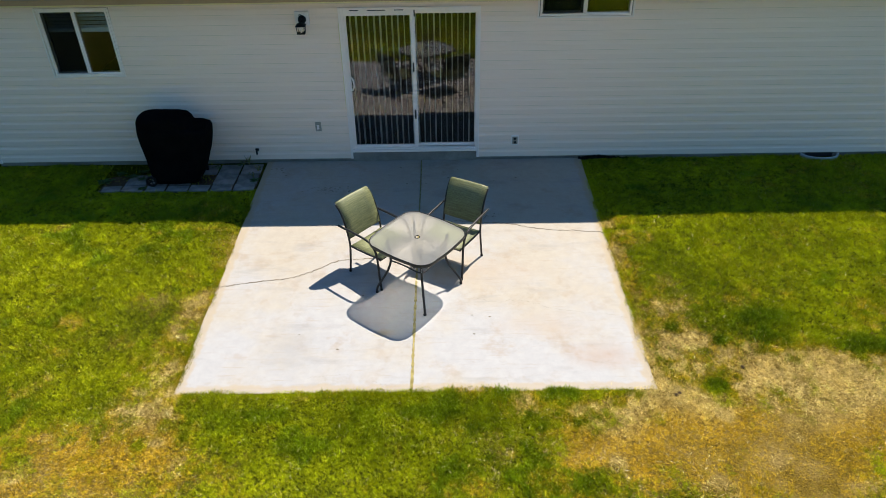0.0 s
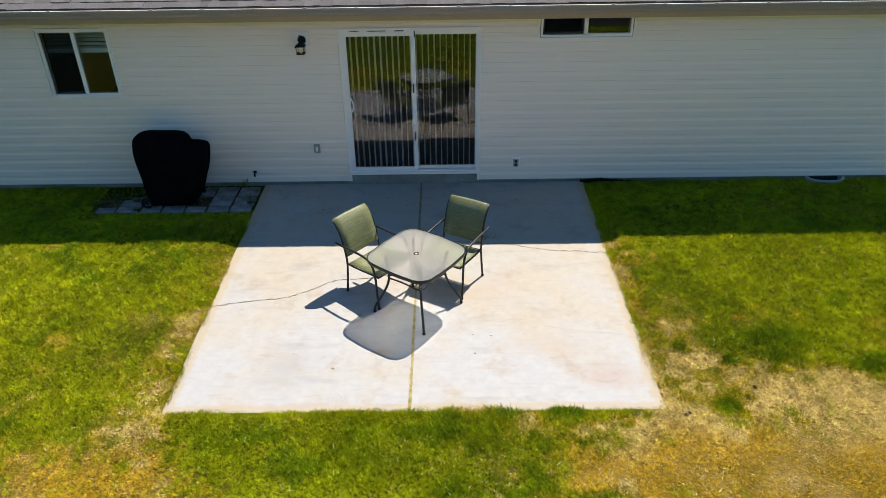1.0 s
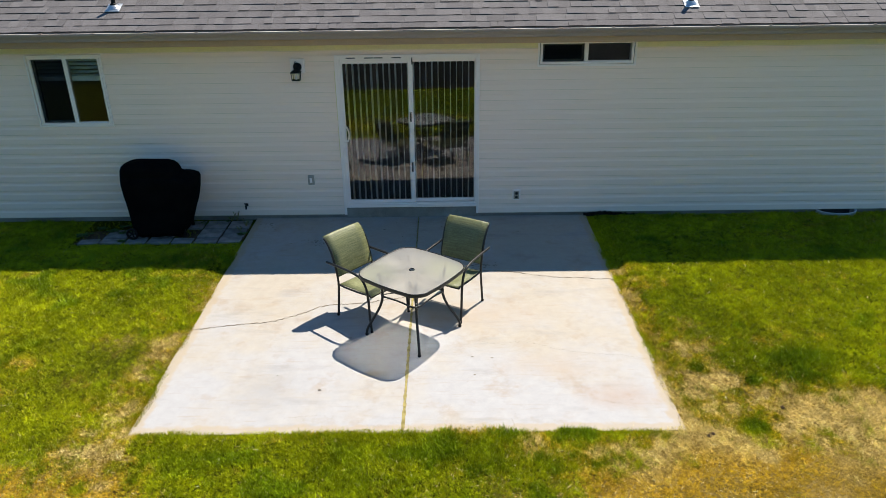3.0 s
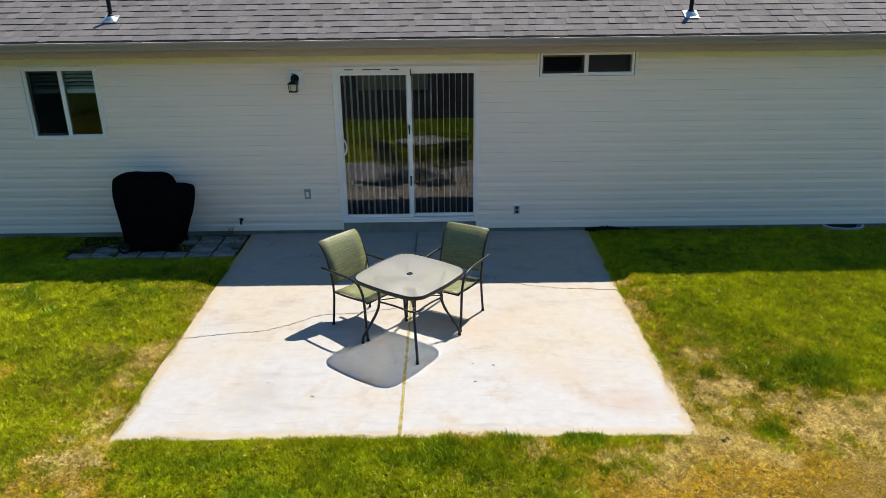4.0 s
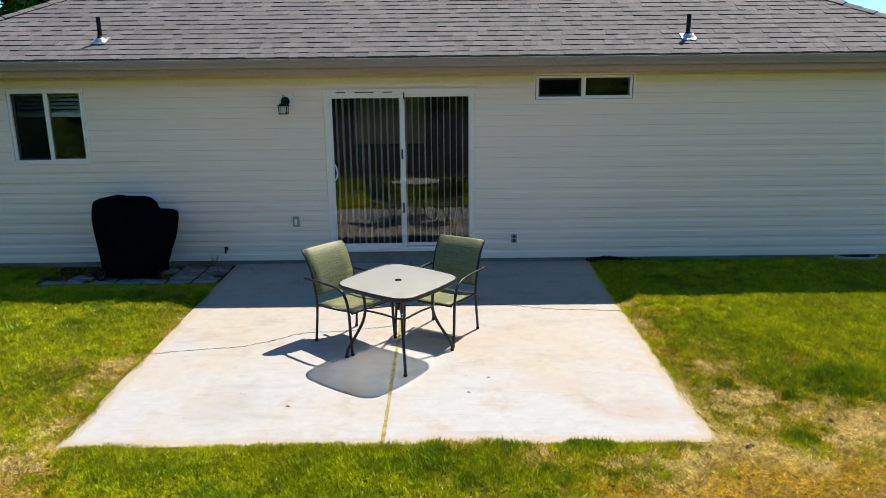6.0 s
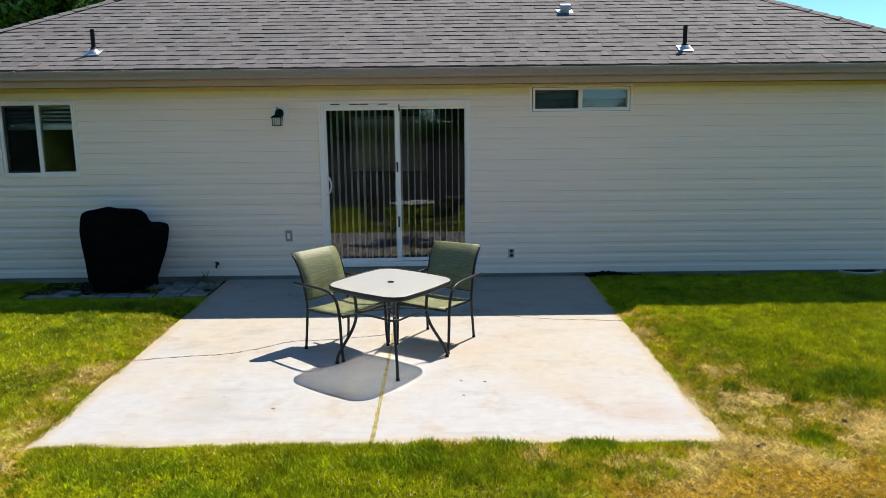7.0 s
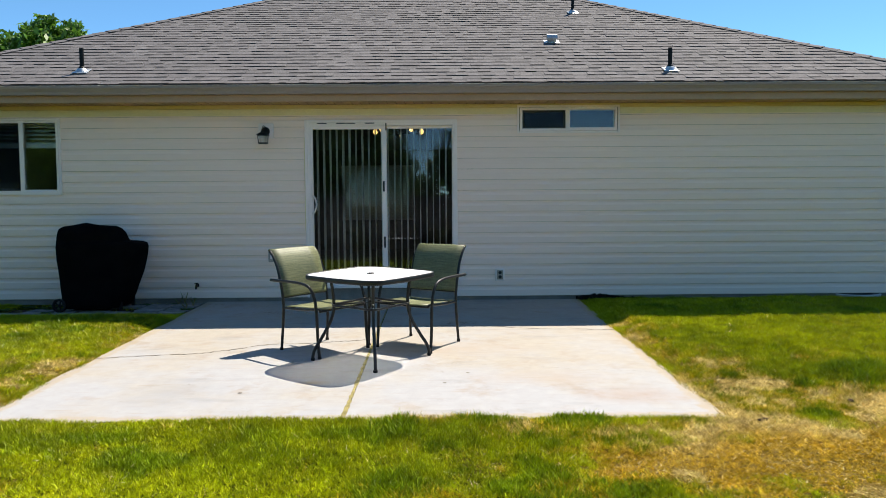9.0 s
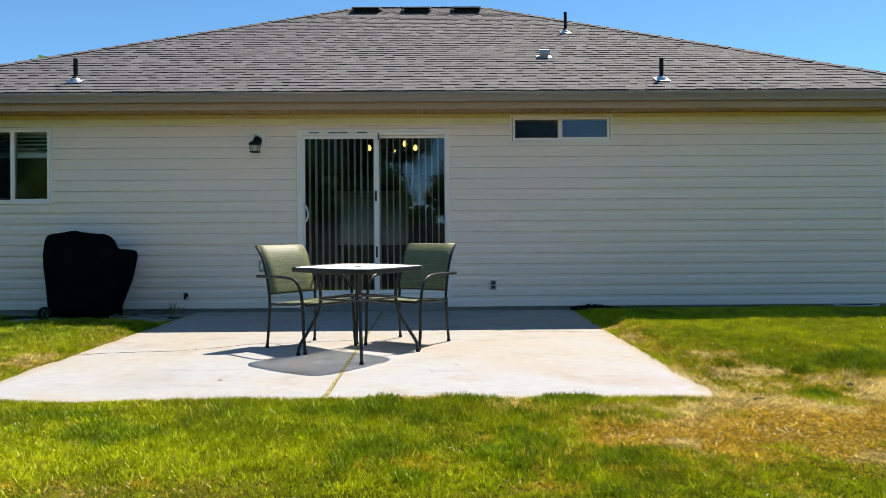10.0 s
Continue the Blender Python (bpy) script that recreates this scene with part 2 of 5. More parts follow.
def make_glass(name, ior, rough=0.0):
    """Clear window glass: passes light, and mirrors by Fresnel's law."""
    m = material(name, (1, 1, 1))
    f = node(m, "ShaderNodeFresnel", IOR=ior)
    gloss = node(m, "ShaderNodeBsdfGlossy", Roughness=rough, Color=(1, 1, 1, 1))
    clear = node(m, "ShaderNodeBsdfTransparent", Color=(0.95, 0.97, 0.96, 1))
    mix = node(m, "ShaderNodeMixShader")
    wire(m, f.outputs[0], mix.inputs[0])
    wire(m, clear.outputs[0], mix.inputs[1])
    wire(m, gloss.outputs[0], mix.inputs[2])
    wire(m, mix.outputs[0], m.node_tree.nodes["Material Output"].inputs["Surface"])
    return m


pane_glass = make_glass("pane_glass", 1.80)
thin_glass = make_glass("thin_glass", 1.5)
clear_glass = material("clear_glass", (1, 1, 1))
wire(clear_glass, node(clear_glass, "ShaderNodeBsdfTransparent", Color=(0.95, 0.97, 0.96, 1)).outputs[0], clear_glass.node_tree.nodes["Material Output"].inputs["Surface"])


def make_screen():
    m = material("screen_mesh", (0.01, 0.01, 0.01), 0.9)
    bsdf(m).inputs["Specular IOR Level"].default_value = 0.05
    holes = node(m, "ShaderNodeBsdfTransparent")
    mix = node(m, "ShaderNodeMixShader", Fac=0.62)
    wire(m, bsdf(m).outputs[0], mix.inputs[1])
    wire(m, holes.outputs[0], mix.inputs[2])
    wire(m, mix.outputs[0], m.node_tree.nodes["Material Output"].inputs["Surface"])
    return m


screen_mesh = make_screen()


def make_grass():
    m = material("grass_blade", (0.10, 0.16, 0.02), 0.36)
    a = m.node_tree.nodes.new("ShaderNodeAttribute")
    a.attribute_name = "tint"
    b = bsdf(m)
    wire(m, a.outputs["Color"], b.inputs["Base Color"])
    b.inputs["Specular IOR Level"].default_value = 0.2
    trl = node(m, "ShaderNodeBsdfTranslucent")
    wire(m, a.outputs["Color"], trl.inputs["Color"])
    mix = node(m, "ShaderNodeMixShader", Fac=0.2)
    wire(m, b.outputs[0], mix.inputs[1])
    wire(m, trl.outputs[0], mix.inputs[2])
    wire(m, mix.outputs[0], m.node_tree.nodes["Material Output"].inputs["Surface"])
    return m


grass_blade = make_grass()


def make_turf():
    m = material("turf", (0.07, 0.10, 0.02), 0.95)
    w = place(m)
    broad, mid, fine = noise_of(m, w, 0.35, 5), noise_of(m, w, 3.0, 6), noise_of(m, w, 45, 4)
    c = blend(m, ramp(m, mid, (0.3, grey(0)), (0.7, grey(1))), (0.040, 0.048, 0.004), (0.062, 0.074, 0.006))
    c = blend(m, ramp(m, broad, (0.55, grey(0)), (0.75, grey(0.4))), c, (0.12, 0.10, 0.025))
    bare = m.node_tree.nodes.new("ShaderNodeAttribute")
    bare.attribute_name = "bare"
    c = blend(m, bare.outputs["Fac"], c, blend(m, ramp(m, mid, (0.4, grey(0)), (0.6, grey(1))), (0.15, 0.10, 0.018), (0.25, 0.175, 0.055)))
    c = blend(m, 0.8, c, ramp(m, fine, (0.3, grey(0.3)), (0.7, grey(1.1))), "MULTIPLY")
    wire(m, c, bsdf(m).inputs["Base Color"])
    bump(m, fine, 0.8, 0.03)
    return m


turf = make_turf()
bsdf(turf).inputs["Specular IOR Level"].default_value = 0.0


def make_leaf(name, dark, light):
    m = material(name, light, 0.5)
    b = bsdf(m)
    c = ramp(m, random_piece(m), (0.0, dark), (0.6, light), (1.0, tuple(v * 1.35 for v in light)))
    wire(m, c, b.inputs["Base Color"])
    trl = node(m, "ShaderNodeBsdfTranslucent")
    wire(m, c, trl.inputs["Color"])
    mix = node(m, "ShaderNodeMixShader", Fac=0.35)
    wire(m, b.outputs[0], mix.inputs[1])
    wire(m, trl.outputs[0], mix.inputs[2])
    wire(m, mix.outputs[0], m.node_tree.nodes["Material Output"].inputs["Surface"])
    return m


leaf = make_leaf("leaf", (0.018, 0.045, 0.010), (0.052, 0.115, 0.020))
# Brighter copy of leaf: the look of sunlit foliage is put into its colour.
sunlit_leaf = make_leaf("sunlit_leaf", (0.035, 0.09, 0.010), (0.11, 0.22, 0.024))
bulb_glow = material("bulb_glow", (1, 0.8, 0.4), 0.3)
bsdf(bulb_glow).inputs["Emission Color"].default_value = (1.0, 0.60, 0.18, 1)
bsdf(bulb_glow).inputs["Emission Strength"].default_value = 0.9


# ---- mesh helpers ----
def part(name, bm, mat, parent=None, label="", smooth=False):
    """Links a bmesh as one object, under its thing if one is given."""
    me = bpy.data.meshes.new(name)
    bm.normal_update()
    bm.to_mesh(me)
    bm.free()
    me.materials.append(mat)
    if smooth:
        me.shade_smooth()
    ob = new(name, me)
    if parent is not None:
        ob.parent = parent
    if label:
        tagged(ob, label)
    return ob


def shared(name, me, parent, m):
    """One more object on a mesh that others use too."""
    ob = new(name, me)
    ob.parent = parent
    ob.matrix_local = m
    return ob


def thing(name, label, category, group="", kind="", at=None):
    ob = new(name)
    if at is not None:
        ob.matrix_world = at
    return tagged(ob, label, category, group, kind)


def box(bm, x0, x1, y0, y1, z0, z1, bevel=0.0):
    vs = [bm.verts.new((x, y, z)) for x in (x0, x1) for y in (y0, y1) for z in (z0, z1)]
    fs = [bm.faces.new([vs[i] for i in f]) for f in ((0, 1, 3, 2), (4, 6, 7, 5), (0, 4, 5, 1), (2, 3, 7, 6), (0, 2, 6, 4), (1, 5, 7, 3))]
    if bevel:
        edges = list({e for f in fs for e in f.edges})
        bmesh.ops.bevel(bm, geom=edges, offset=bevel, segments=2, affect="EDGES", profile=0.6)
    return bm


def a_box(*size, bevel=0.0):
    return box(bmesh.new(), *size, bevel=bevel)


def smooth_path(points, steps=6):
    """Catmull-Rom through the points."""
    p = [Vector(q) for q in points]
    p = [2 * p[0] - p[1], *p, 2 * p[-1] - p[-2]]
    out = []
    for i in range(1, len(p) - 2):
        for k in range(steps):
            t = k / steps
            out.append(0.5 * (2 * p[i] + (p[i + 1] - p[i - 1]) * t + (2 * p[i - 1] - 5 * p[i] + 4 * p[i + 1] - p[i + 2]) * t * t
                              + (3 * p[i] - p[i - 1] - 3 * p[i + 1] + p[i + 2]) * t ** 3))
    out.append(p[-2])
    return out


def tube(bm, path, radius, seg=10, closed=False, squash=1.0):
    """A round tube along a path; radius a number or one for each point."""
    n = len(path)
    rings, up = [], None
    for i, p in enumerate(path):
        a, b = path[(i - 1) % n if closed else max(i - 1, 0)], path[(i + 1) % n if closed else min(i + 1, n - 1)]
        d = (b - a).normalized()
        if up is None:
            up = Vector((0, 0, 1)) if abs(d.z) < 0.9 else Vector((1, 0, 0))
        side = d.cross(up).normalized()
        up = side.cross(d).normalized()
        r = radius[i] if isinstance(radius, (list, tuple)) else radius
        rings.append([bm.verts.new(p + r * (math.cos(2 * math.pi * k / seg) * side + squash * math.sin(2 * math.pi * k / seg) * up)) for k in range(seg)])
    for i in range(n if closed else n - 1):
        r0, r1 = rings[i], rings[(i + 1) % n]
        for k in range(seg):
            bm.faces.new((r0[k], r0[(k + 1) % seg], r1[(k + 1) % seg], r1[k]))
    if not closed:
        bm.faces.new(rings[0][::-1])
        bm.faces.new(rings[-1])
    return bm


def a_tube(points, radius, seg=10, steps=6, closed=False):
    return tube(bmesh.new(), smooth_path(points, steps) if steps > 1 else [Vector(q) for q in points], radius, seg, closed)


def loft(bm, rings, caps=True):
    """Joins rings of equal length into a skin."""
    vs = [[bm.verts.new(p) for p in r] for r in rings]
    n = len(vs[0])
    for a, b in zip(vs, vs[1:]):
        for k in range(n):
            bm.faces.new((a[k], a[(k + 1) % n], b[(k + 1) % n], b[k]))
    if caps:
        bm.faces.new(vs[0][::-1])
        bm.faces.new(vs[-1])
    return bm


def disc_loft(x, y, levels, seg=20):
    """A turned shape about an upright axis; levels of (radius, z)."""
    return loft(bmesh.new(), [[(x + r * math.cos(2 * math.pi * k / seg), y + r * math.sin(2 * math.pi * k / seg), z) for k in range(seg)] for r, z in levels])


def slab_z(y):
    """Top of the patio, which falls away from the house."""
    return 0.085 + 0.024 * y


def ground_z(y):
    if y > 0:
        return 0.06
    return 0.06 + 0.024 * y if y > -4.7 else -0.053 - 0.028 * (-4.7 - max(y, -12.0))


def array_mesh(name, verts, loops, starts, mat, flat=False):
    """A mesh straight from numpy arrays."""
    me = bpy.data.meshes.new(name)
    me.vertices.add(len(verts))
    me.vertices.foreach_set("co", verts.astype(np.float32).ravel())
    me.loops.add(len(loops))
    me.loops.foreach_set("vertex_index", loops.astype(np.int32))
    me.polygons.add(len(starts))
    me.polygons.foreach_set("loop_start", starts.astype(np.int32))
    me.update(calc_edges=True)
    if flat:
        me.shade_flat()
    me.materials.append(mat)
    return me


SX0, SX1, SY, JOINT = -2.23, 2.50, -4.70, 0.10        # patio edges
# ---- where the lawn is dry ----
DRY = [(3.75, -4.45, 0.75, 0.34, 1.15), (3.0, -3.98, 0.35, 0.17, 0.95), (4.6, -4.75, 0.8, 0.6, 1.15), (3.9, -5.3, 1.5, 0.45, 1.0), (2.65, -5.1, 0.8, 0.35, 0.95), (2.1, -5.35, 0.65, 0.2, 0.75),
       (2.9, -5.75, 0.9, 0.28, 0.7), (1.75, -4.95, 0.5, 0.12, 0.5), (1.8, -5.5, 0.6, 0.25, 0.55), (2.85, -3.45, 0.28, 0.3, 0.5), (3.4, -3.45, 0.5, 0.14, 0.4), (2.62, -2.6, 0.09, 0.8, 0.3), (2.75, -4.4, 0.3, 0.3, 0.5),
       (-2.8, -5.3, 0.75, 0.32, 1.05), (-2.5, -4.95, 0.3, 0.15, 0.7), (-2.44, -4.5, 0.22, 0.36, 1.2), (-2.42, -3.55, 0.15, 0.42, 0.95), (-2.36, -2.5, 0.10, 0.5, 0.3), (-3.3, -5.7, 0.8, 0.35, 0.9),
       (-1.85, -5.55, 0.6, 0.25, 0.65), (-1.9, -6.1, 1.0, 0.45, 0.3), (-3.1, -3.3, 0.4, 0.15, 0.25)]
LUSH = [(3.9, -3.72, 0.42, 0.16, 1.4), (4.78, -4.12, 0.3, 0.15, 1.5), (3.1, -4.65, 0.13, 0.11, 1.5), (-1.3, -4.98, 0.4, 0.12, 0.8), (0.32, -4.95, 0.5, 0.12, 0.7), (2.85, -3.85, 0.12, 0.10, 0.7), (3.3, -4.05, 0.12, 0.08, 0.8),
        (-0.2, -5.5, 0.9, 0.3, 0.5)]


def value_noise(x, y, scale, seed):
    gen = np.random.default_rng(seed)
    table = gen.random((64, 64))
    u, v = x * scale + 1000, y * scale + 1000
    i, k = np.floor(u).astype(int), np.floor(v).astype(int)
    fu, fv = u - i, v - k
    fu, fv = fu * fu * (3 - 2 * fu), fv * fv * (3 - 2 * fv)
    a, b, c, d = table[i % 64, k % 64], table[(i + 1) % 64, k % 64], table[i % 64, (k + 1) % 64], table[(i + 1) % 64, (k + 1) % 64]
    return (a * (1 - fu) + b * fu) * (1 - fv) + (c * (1 - fu) + d * fu) * fv


def dryness(x, y):
    d = np.zeros_like(x)
    for cx, cy, rx, ry, amp in DRY:
        d += amp * np.exp(-((x - cx) / rx) ** 2 - ((y - cy) / ry) ** 2)
    for cx, cy, rx, ry, amp in LUSH:
        d -= amp * np.exp(-((x - cx) / rx) ** 2 - ((y - cy) / ry) ** 2)
    edge = np.minimum(np.minimum(np.abs(x - SX0), np.abs(x - SX1)), np.abs(y - SY) + 0.14)
    near = (x > SX0 - 0.4) & (x < SX1 + 0.4) & (y > SY - 0.3) & (y < -1.75)
    d += np.where(near, (0.05 + 0.75 * value_noise(x, y, 2.5, 21)) * np.exp(-(edge / (0.05 + 0.16 * value_noise(x, y, 3.0, 22))) ** 2), 0)
    d -= 0.5 * np.clip((-6.6 - y) / 0.8, 0, 1) + np.where(near, 0.0, 0.22) * np.clip((y + 3.5) / 0.6, 0, 1)
    d += 0.55 * (value_noise(x, y, 1.1, 1) - 0.5) + 0.6 * (value_noise(x, y, 3.3, 2) - 0.5) + 0.75 * (value_noise(x, y, 9.0, 3) - 0.5) + 0.45 * (value_noise(x, y, 21.0, 4) - 0.5)
    return d


def lawn_lift(x, y):
    """The lawn beside the patio stands above the slab and sinks to its front corners."""
    def ease(v):
        v = np.clip(v, 0, 1)
        return v * v * (3 - 2 * v)
    side = np.where(x > 0, 0.078 * ease((x - SX1 - 0.01) / 0.22), 0.060 * ease((SX0 - 0.01 - x) / 0.22) * ease((-0.85 - y) / 0.5))
    wall = 0.3 + 0.7 * ease(-y / 0.9)
    front = 0.016 * ease((y + 6.2) / 1.2) * ease((-0.9 - y) / 0.4)
    return (side * wall * ease((y + 4.65) / 1.9) + front) * ease((10.0 - np.abs(x)) / 2.0)


# ---- ground ----
def make_ground():
    xs = np.concatenate(([-1500, -400, -120, -50, -25], np.arange(-12, -8, 0.4), np.arange(-8, 9, 0.1), np.arange(9, 12.1, 0.4), [25, 50, 120, 400, 1500]))
    ys = np.concatenate(([-1500, -400, -120, -50, -25], np.arange(-12, -7, 0.4), np.arange(-7, 0.05, 0.12), [3, 12, 25, 50, 120, 400, 1500]))
    v = []
    for y in ys:
        for x in xs:
            near = -11.9 < x < 11.9 and -11.9 < y < -0.3
            v.append((x, y, ground_z(y) + (float(lawn_lift(x, y)) if near else 0) + (0.012 * noise.noise(Vector((x * 0.7, y * 0.7, 0))) if near else 0)))
    nx, ny = len(xs), len(ys)
    i = np.arange(nx * ny).reshape(ny, nx)
    quads = np.stack((i[:-1, :-1], i[:-1, 1:], i[1:, 1:], i[1:, :-1]), -1).reshape(-1, 4)
    me = array_mesh("ground", np.array(v), quads.ravel(), np.arange(len(quads)) * 4, turf)
    gx, gy = np.array(v)[:, 0], np.array(v)[:, 1]
    bare = np.where((np.abs(gx) < 9) & (gy > -7), np.clip(dryness(np.clip(gx, -20, 20), np.clip(gy, -20, 20)) * 1.3, 0, 1), 0)
    at = me.attributes.new("bare", "FLOAT", "POINT")
    at.data.foreach_set("value", bare.astype(np.float32))
    tagged(new("ground", me), "mown lawn with green and dry straw-coloured patches", "lawn", kind="structure")


make_ground()

# ---- patio ----


def slab_half(x0, x1, parent):
    bm = bmesh.new()
    n = 24
    rows = []
    for i in range(n + 1):
        y = SY * i / n
        a = x0 + (0.012 * noise.noise(Vector((y * 3, x0, 1))) if x0 == SX0 else 0)
        b = x1 + (0.012 * noise.noise(Vector((y * 3, x1, 5))) if x1 == SX1 else 0)
        z = slab_z(y)
        rows.append([bm.verts.new(p) for p in ((a, y, z - 0.12), (a, y, z - 0.006), (a + 0.006, y, z), (b - 0.006, y, z), (b, y, z - 0.006), (b, y, z - 0.12))])
    for r, s in zip(rows, rows[1:]):
        for k in range(5):
            bm.faces.new((r[k + 1], r[k], s[k], s[k + 1]))
    bm.faces.new(rows[-1])
    bm.faces.new(rows[0][::-1])
    bmesh.ops.recalc_face_normals(bm, faces=bm.faces)
    return part("slab", bm, concrete, parent)


patio = thing("patio", "pale sunlit concrete patio slab with a mossy middle joint and hairline cracks", "patio", kind="structure")
slab_half(SX0, JOINT - 0.007, patio)
slab_half(JOINT + 0.007, SX1, patio)


def strip(bm, points, widths, lift):
    """A narrow ribbon lying on the patio."""
    last = None
    for (x, y), w, k in zip(points, widths, range(len(points))):
        a, b = points[max(k - 1, 0)], points[min(k + 1, len(points) - 1)]
        d = Vector((b[0] - a[0], b[1] - a[1])).normalized()
        n = Vector((-d.y, d.x)) * w / 2
        pair = [bm.verts.new((x + n.x, y + n.y, slab_z(y + n.y) + lift)), bm.verts.new((x - n.x, y - n.y, slab_z(y - n.y) + lift))]
        if last:
            bm.faces.new((last[0], last[1], pair[1], pair[0]))
        last = pair
    return bm


def joint_moss():
    rng = random.Random(4)
    bm = bmesh.new()
    y = -0.02
    pts, ws = [], []
    while y > SY + 0.01:
        pts.append((JOINT + 0.002 * rng.uniform(-1, 1) + 0.0, y))
        ws.append(rng.uniform(0.010, 0.016) if y > -1.7 else rng.uniform(0.014, 0.036))
        y -= 0.03
    strip(bm, pts, ws, 0.003)
    return bm


part("joint_moss", joint_moss(), moss, patio, "dry yellow moss in the patio joint")


def crack(points, seed, width):
    rng = random.Random(seed)
    path = [(p.x, p.y) for p in smooth_path([(x, y, 0) for x, y in points], 16)]
    path = [(x + rng.uniform(-0.004, 0.004), y + rng.uniform(-0.013, 0.013)) for x, y in path]
    return strip(bmesh.new(), path, [width * rng.uniform(0.35, 1.5) for _ in path], 0.0025)


part("crack", crack([(-2.21, -3.03), (-1.81, -2.94), (-1.42, -2.88), (-1.11, -2.72), (-0.86, -2.54), (-0.52, -2.51), (-0.24, -2.44), (0.09, -2.36)], 1, 0.012), crack_fill, patio)
part("crack", crack([(0.11, -1.66), (0.5, -1.69), (0.98, -1.73), (1.27, -1.77), (1.70, -1.90), (2.13, -1.95), (2.48, -1.99)], 2, 0.010), crack_fill, patio)
part("crack", crack([(0.75, -3.27), (1.0, -3.36), (1.3, -3.33), (1.7, -3.50), (2.2, -3.58), (2.48, -3.66)], 3, 0.0014), crack_fill, patio)

for k, marks in enumerate(([(1.90, -4.30), (2.02, -4.33), (2.16, -4.28)], [(1.03, -4.52), (1.05, -4.60), (1.04, -4.66)], [(-0.95, -4.50), (-0.75, -4.47), (-0.55, -4.45)], [(-0.30, -4.55), (-0.18, -4.60), (-0.02, -4.62)])):
    part("scratch", crack(marks, 60 + k, 0.0013), scratch_stain, patio)


def specks():
    """Small flat chips of dirt on the slab."""
    rng = random.Random(31)
    bm = bmesh.new()
    for cx, cy, rx, ry, n in ((-1.15, -0.85, 0.35, 0.12, 46), (0.95, -1.58, 0.25, 0.10, 34), (-0.2, -0.5, 1.6, 0.3, 14), (0.9, -3.6, 1.3, 0.8, 5), (-1.2, -4.0, 0.9, 0.5, 2), (-2.0, -0.25, 0.15, 0.15, 14)):
        for _ in range(n):
            x, y, r = cx + rng.gauss(0, rx * 0.5), cy + rng.gauss(0, ry * 0.5), rng.uniform(0.004, 0.012)
            if not (SX0 + 0.03 < x < SX1 - 0.03 and SY + 0.03 < y < -0.03) or abs(x - JOINT) < 0.03:
                continue
            a = rng.uniform(0, 6.28)
            vs = []
            for k in range(5):
                t = a + k * 1.2566
                rr = r * rng.uniform(0.5, 1.2)
                px, py = x + 1.7 * rr * math.cos(t), y + rr * math.sin(t)
                vs.append(bm.verts.new((px, py, slab_z(py) + 0.0028)))
            bm.faces.new(vs)
    tagged(part("dirt_specks", bm, crack_fill, patio, "dark dirt specks on the slab"), kind="stuff")


specks()


def pavers():
    top = thing("paver_path", "grey concrete pavers sunk in weedy soil beside the house wall", "paving", kind="structure")
    part("bed", a_box(-4.5, -2.26, -0.80, -0.02, -0.02, 0.052), soil, top)
    rng = random.Random(7)
    stones = []
    for x0, x1 in ((-4.46, -4.20), (-4.17, -3.86), (-3.83, -3.56), (-3.53, -3.23), (-3.20, -2.93), (-2.90, -2.60), (-2.57, -2.28)):
        for y0, y1 in ((-0.82, -0.66), (-0.64, -0.36), (-0.34, -0.06)):
            if y0 > -0.65 and rng.random() < (0.42 if x0 < -3.8 else 0.04):
                continue
            stones.append((x0, x1, y0, y1))
    for x0, x1, y0, y1 in stones:
        ob = part("paver", a_box(-(x1 - x0) / 2, (x1 - x0) / 2, -(y1 - y0) / 2, (y1 - y0) / 2, -0.04, 0.0, bevel=0.006), paver_concrete, top)
        ob.matrix_local = pose((x0 + x1) / 2, (y0 + y1) / 2, 0.076 + rng.uniform(-0.006, 0.004) + 0.012 * (y0 + y1) / 2, rng.uniform(-1.5, 1.5), rng.uniform(-1.5, 1.5), rng.uniform(-3.5, 3.5))


pavers()

# ---- house ----
HX0, HX1, HY1 = -6.30, 7.40, 11.24        # outer walls
EAVE_Y, EAVE_Z, SLOPE = -0.45, 2.75, 0.5
RIDGE_Y, RX0, RX1 = 5.62, -0.78, 1.74
HIP0, HIP1 = 5.63, 5.51                   # how far the hips run out to the eave corners
LAP, SIDING_Z, WALL_TOP = 0.1343, 0.133, 2.552
DOOR = (-0.93, 0.93, 0.25, 2.345)
WIN_A = (-4.985, -4.040, 1.480, 2.385)
WIN_B = (1.750, 2.972, 2.218, 2.508)
FRONT_WIN = (-1.50, 0.05, 0.95, 2.25)


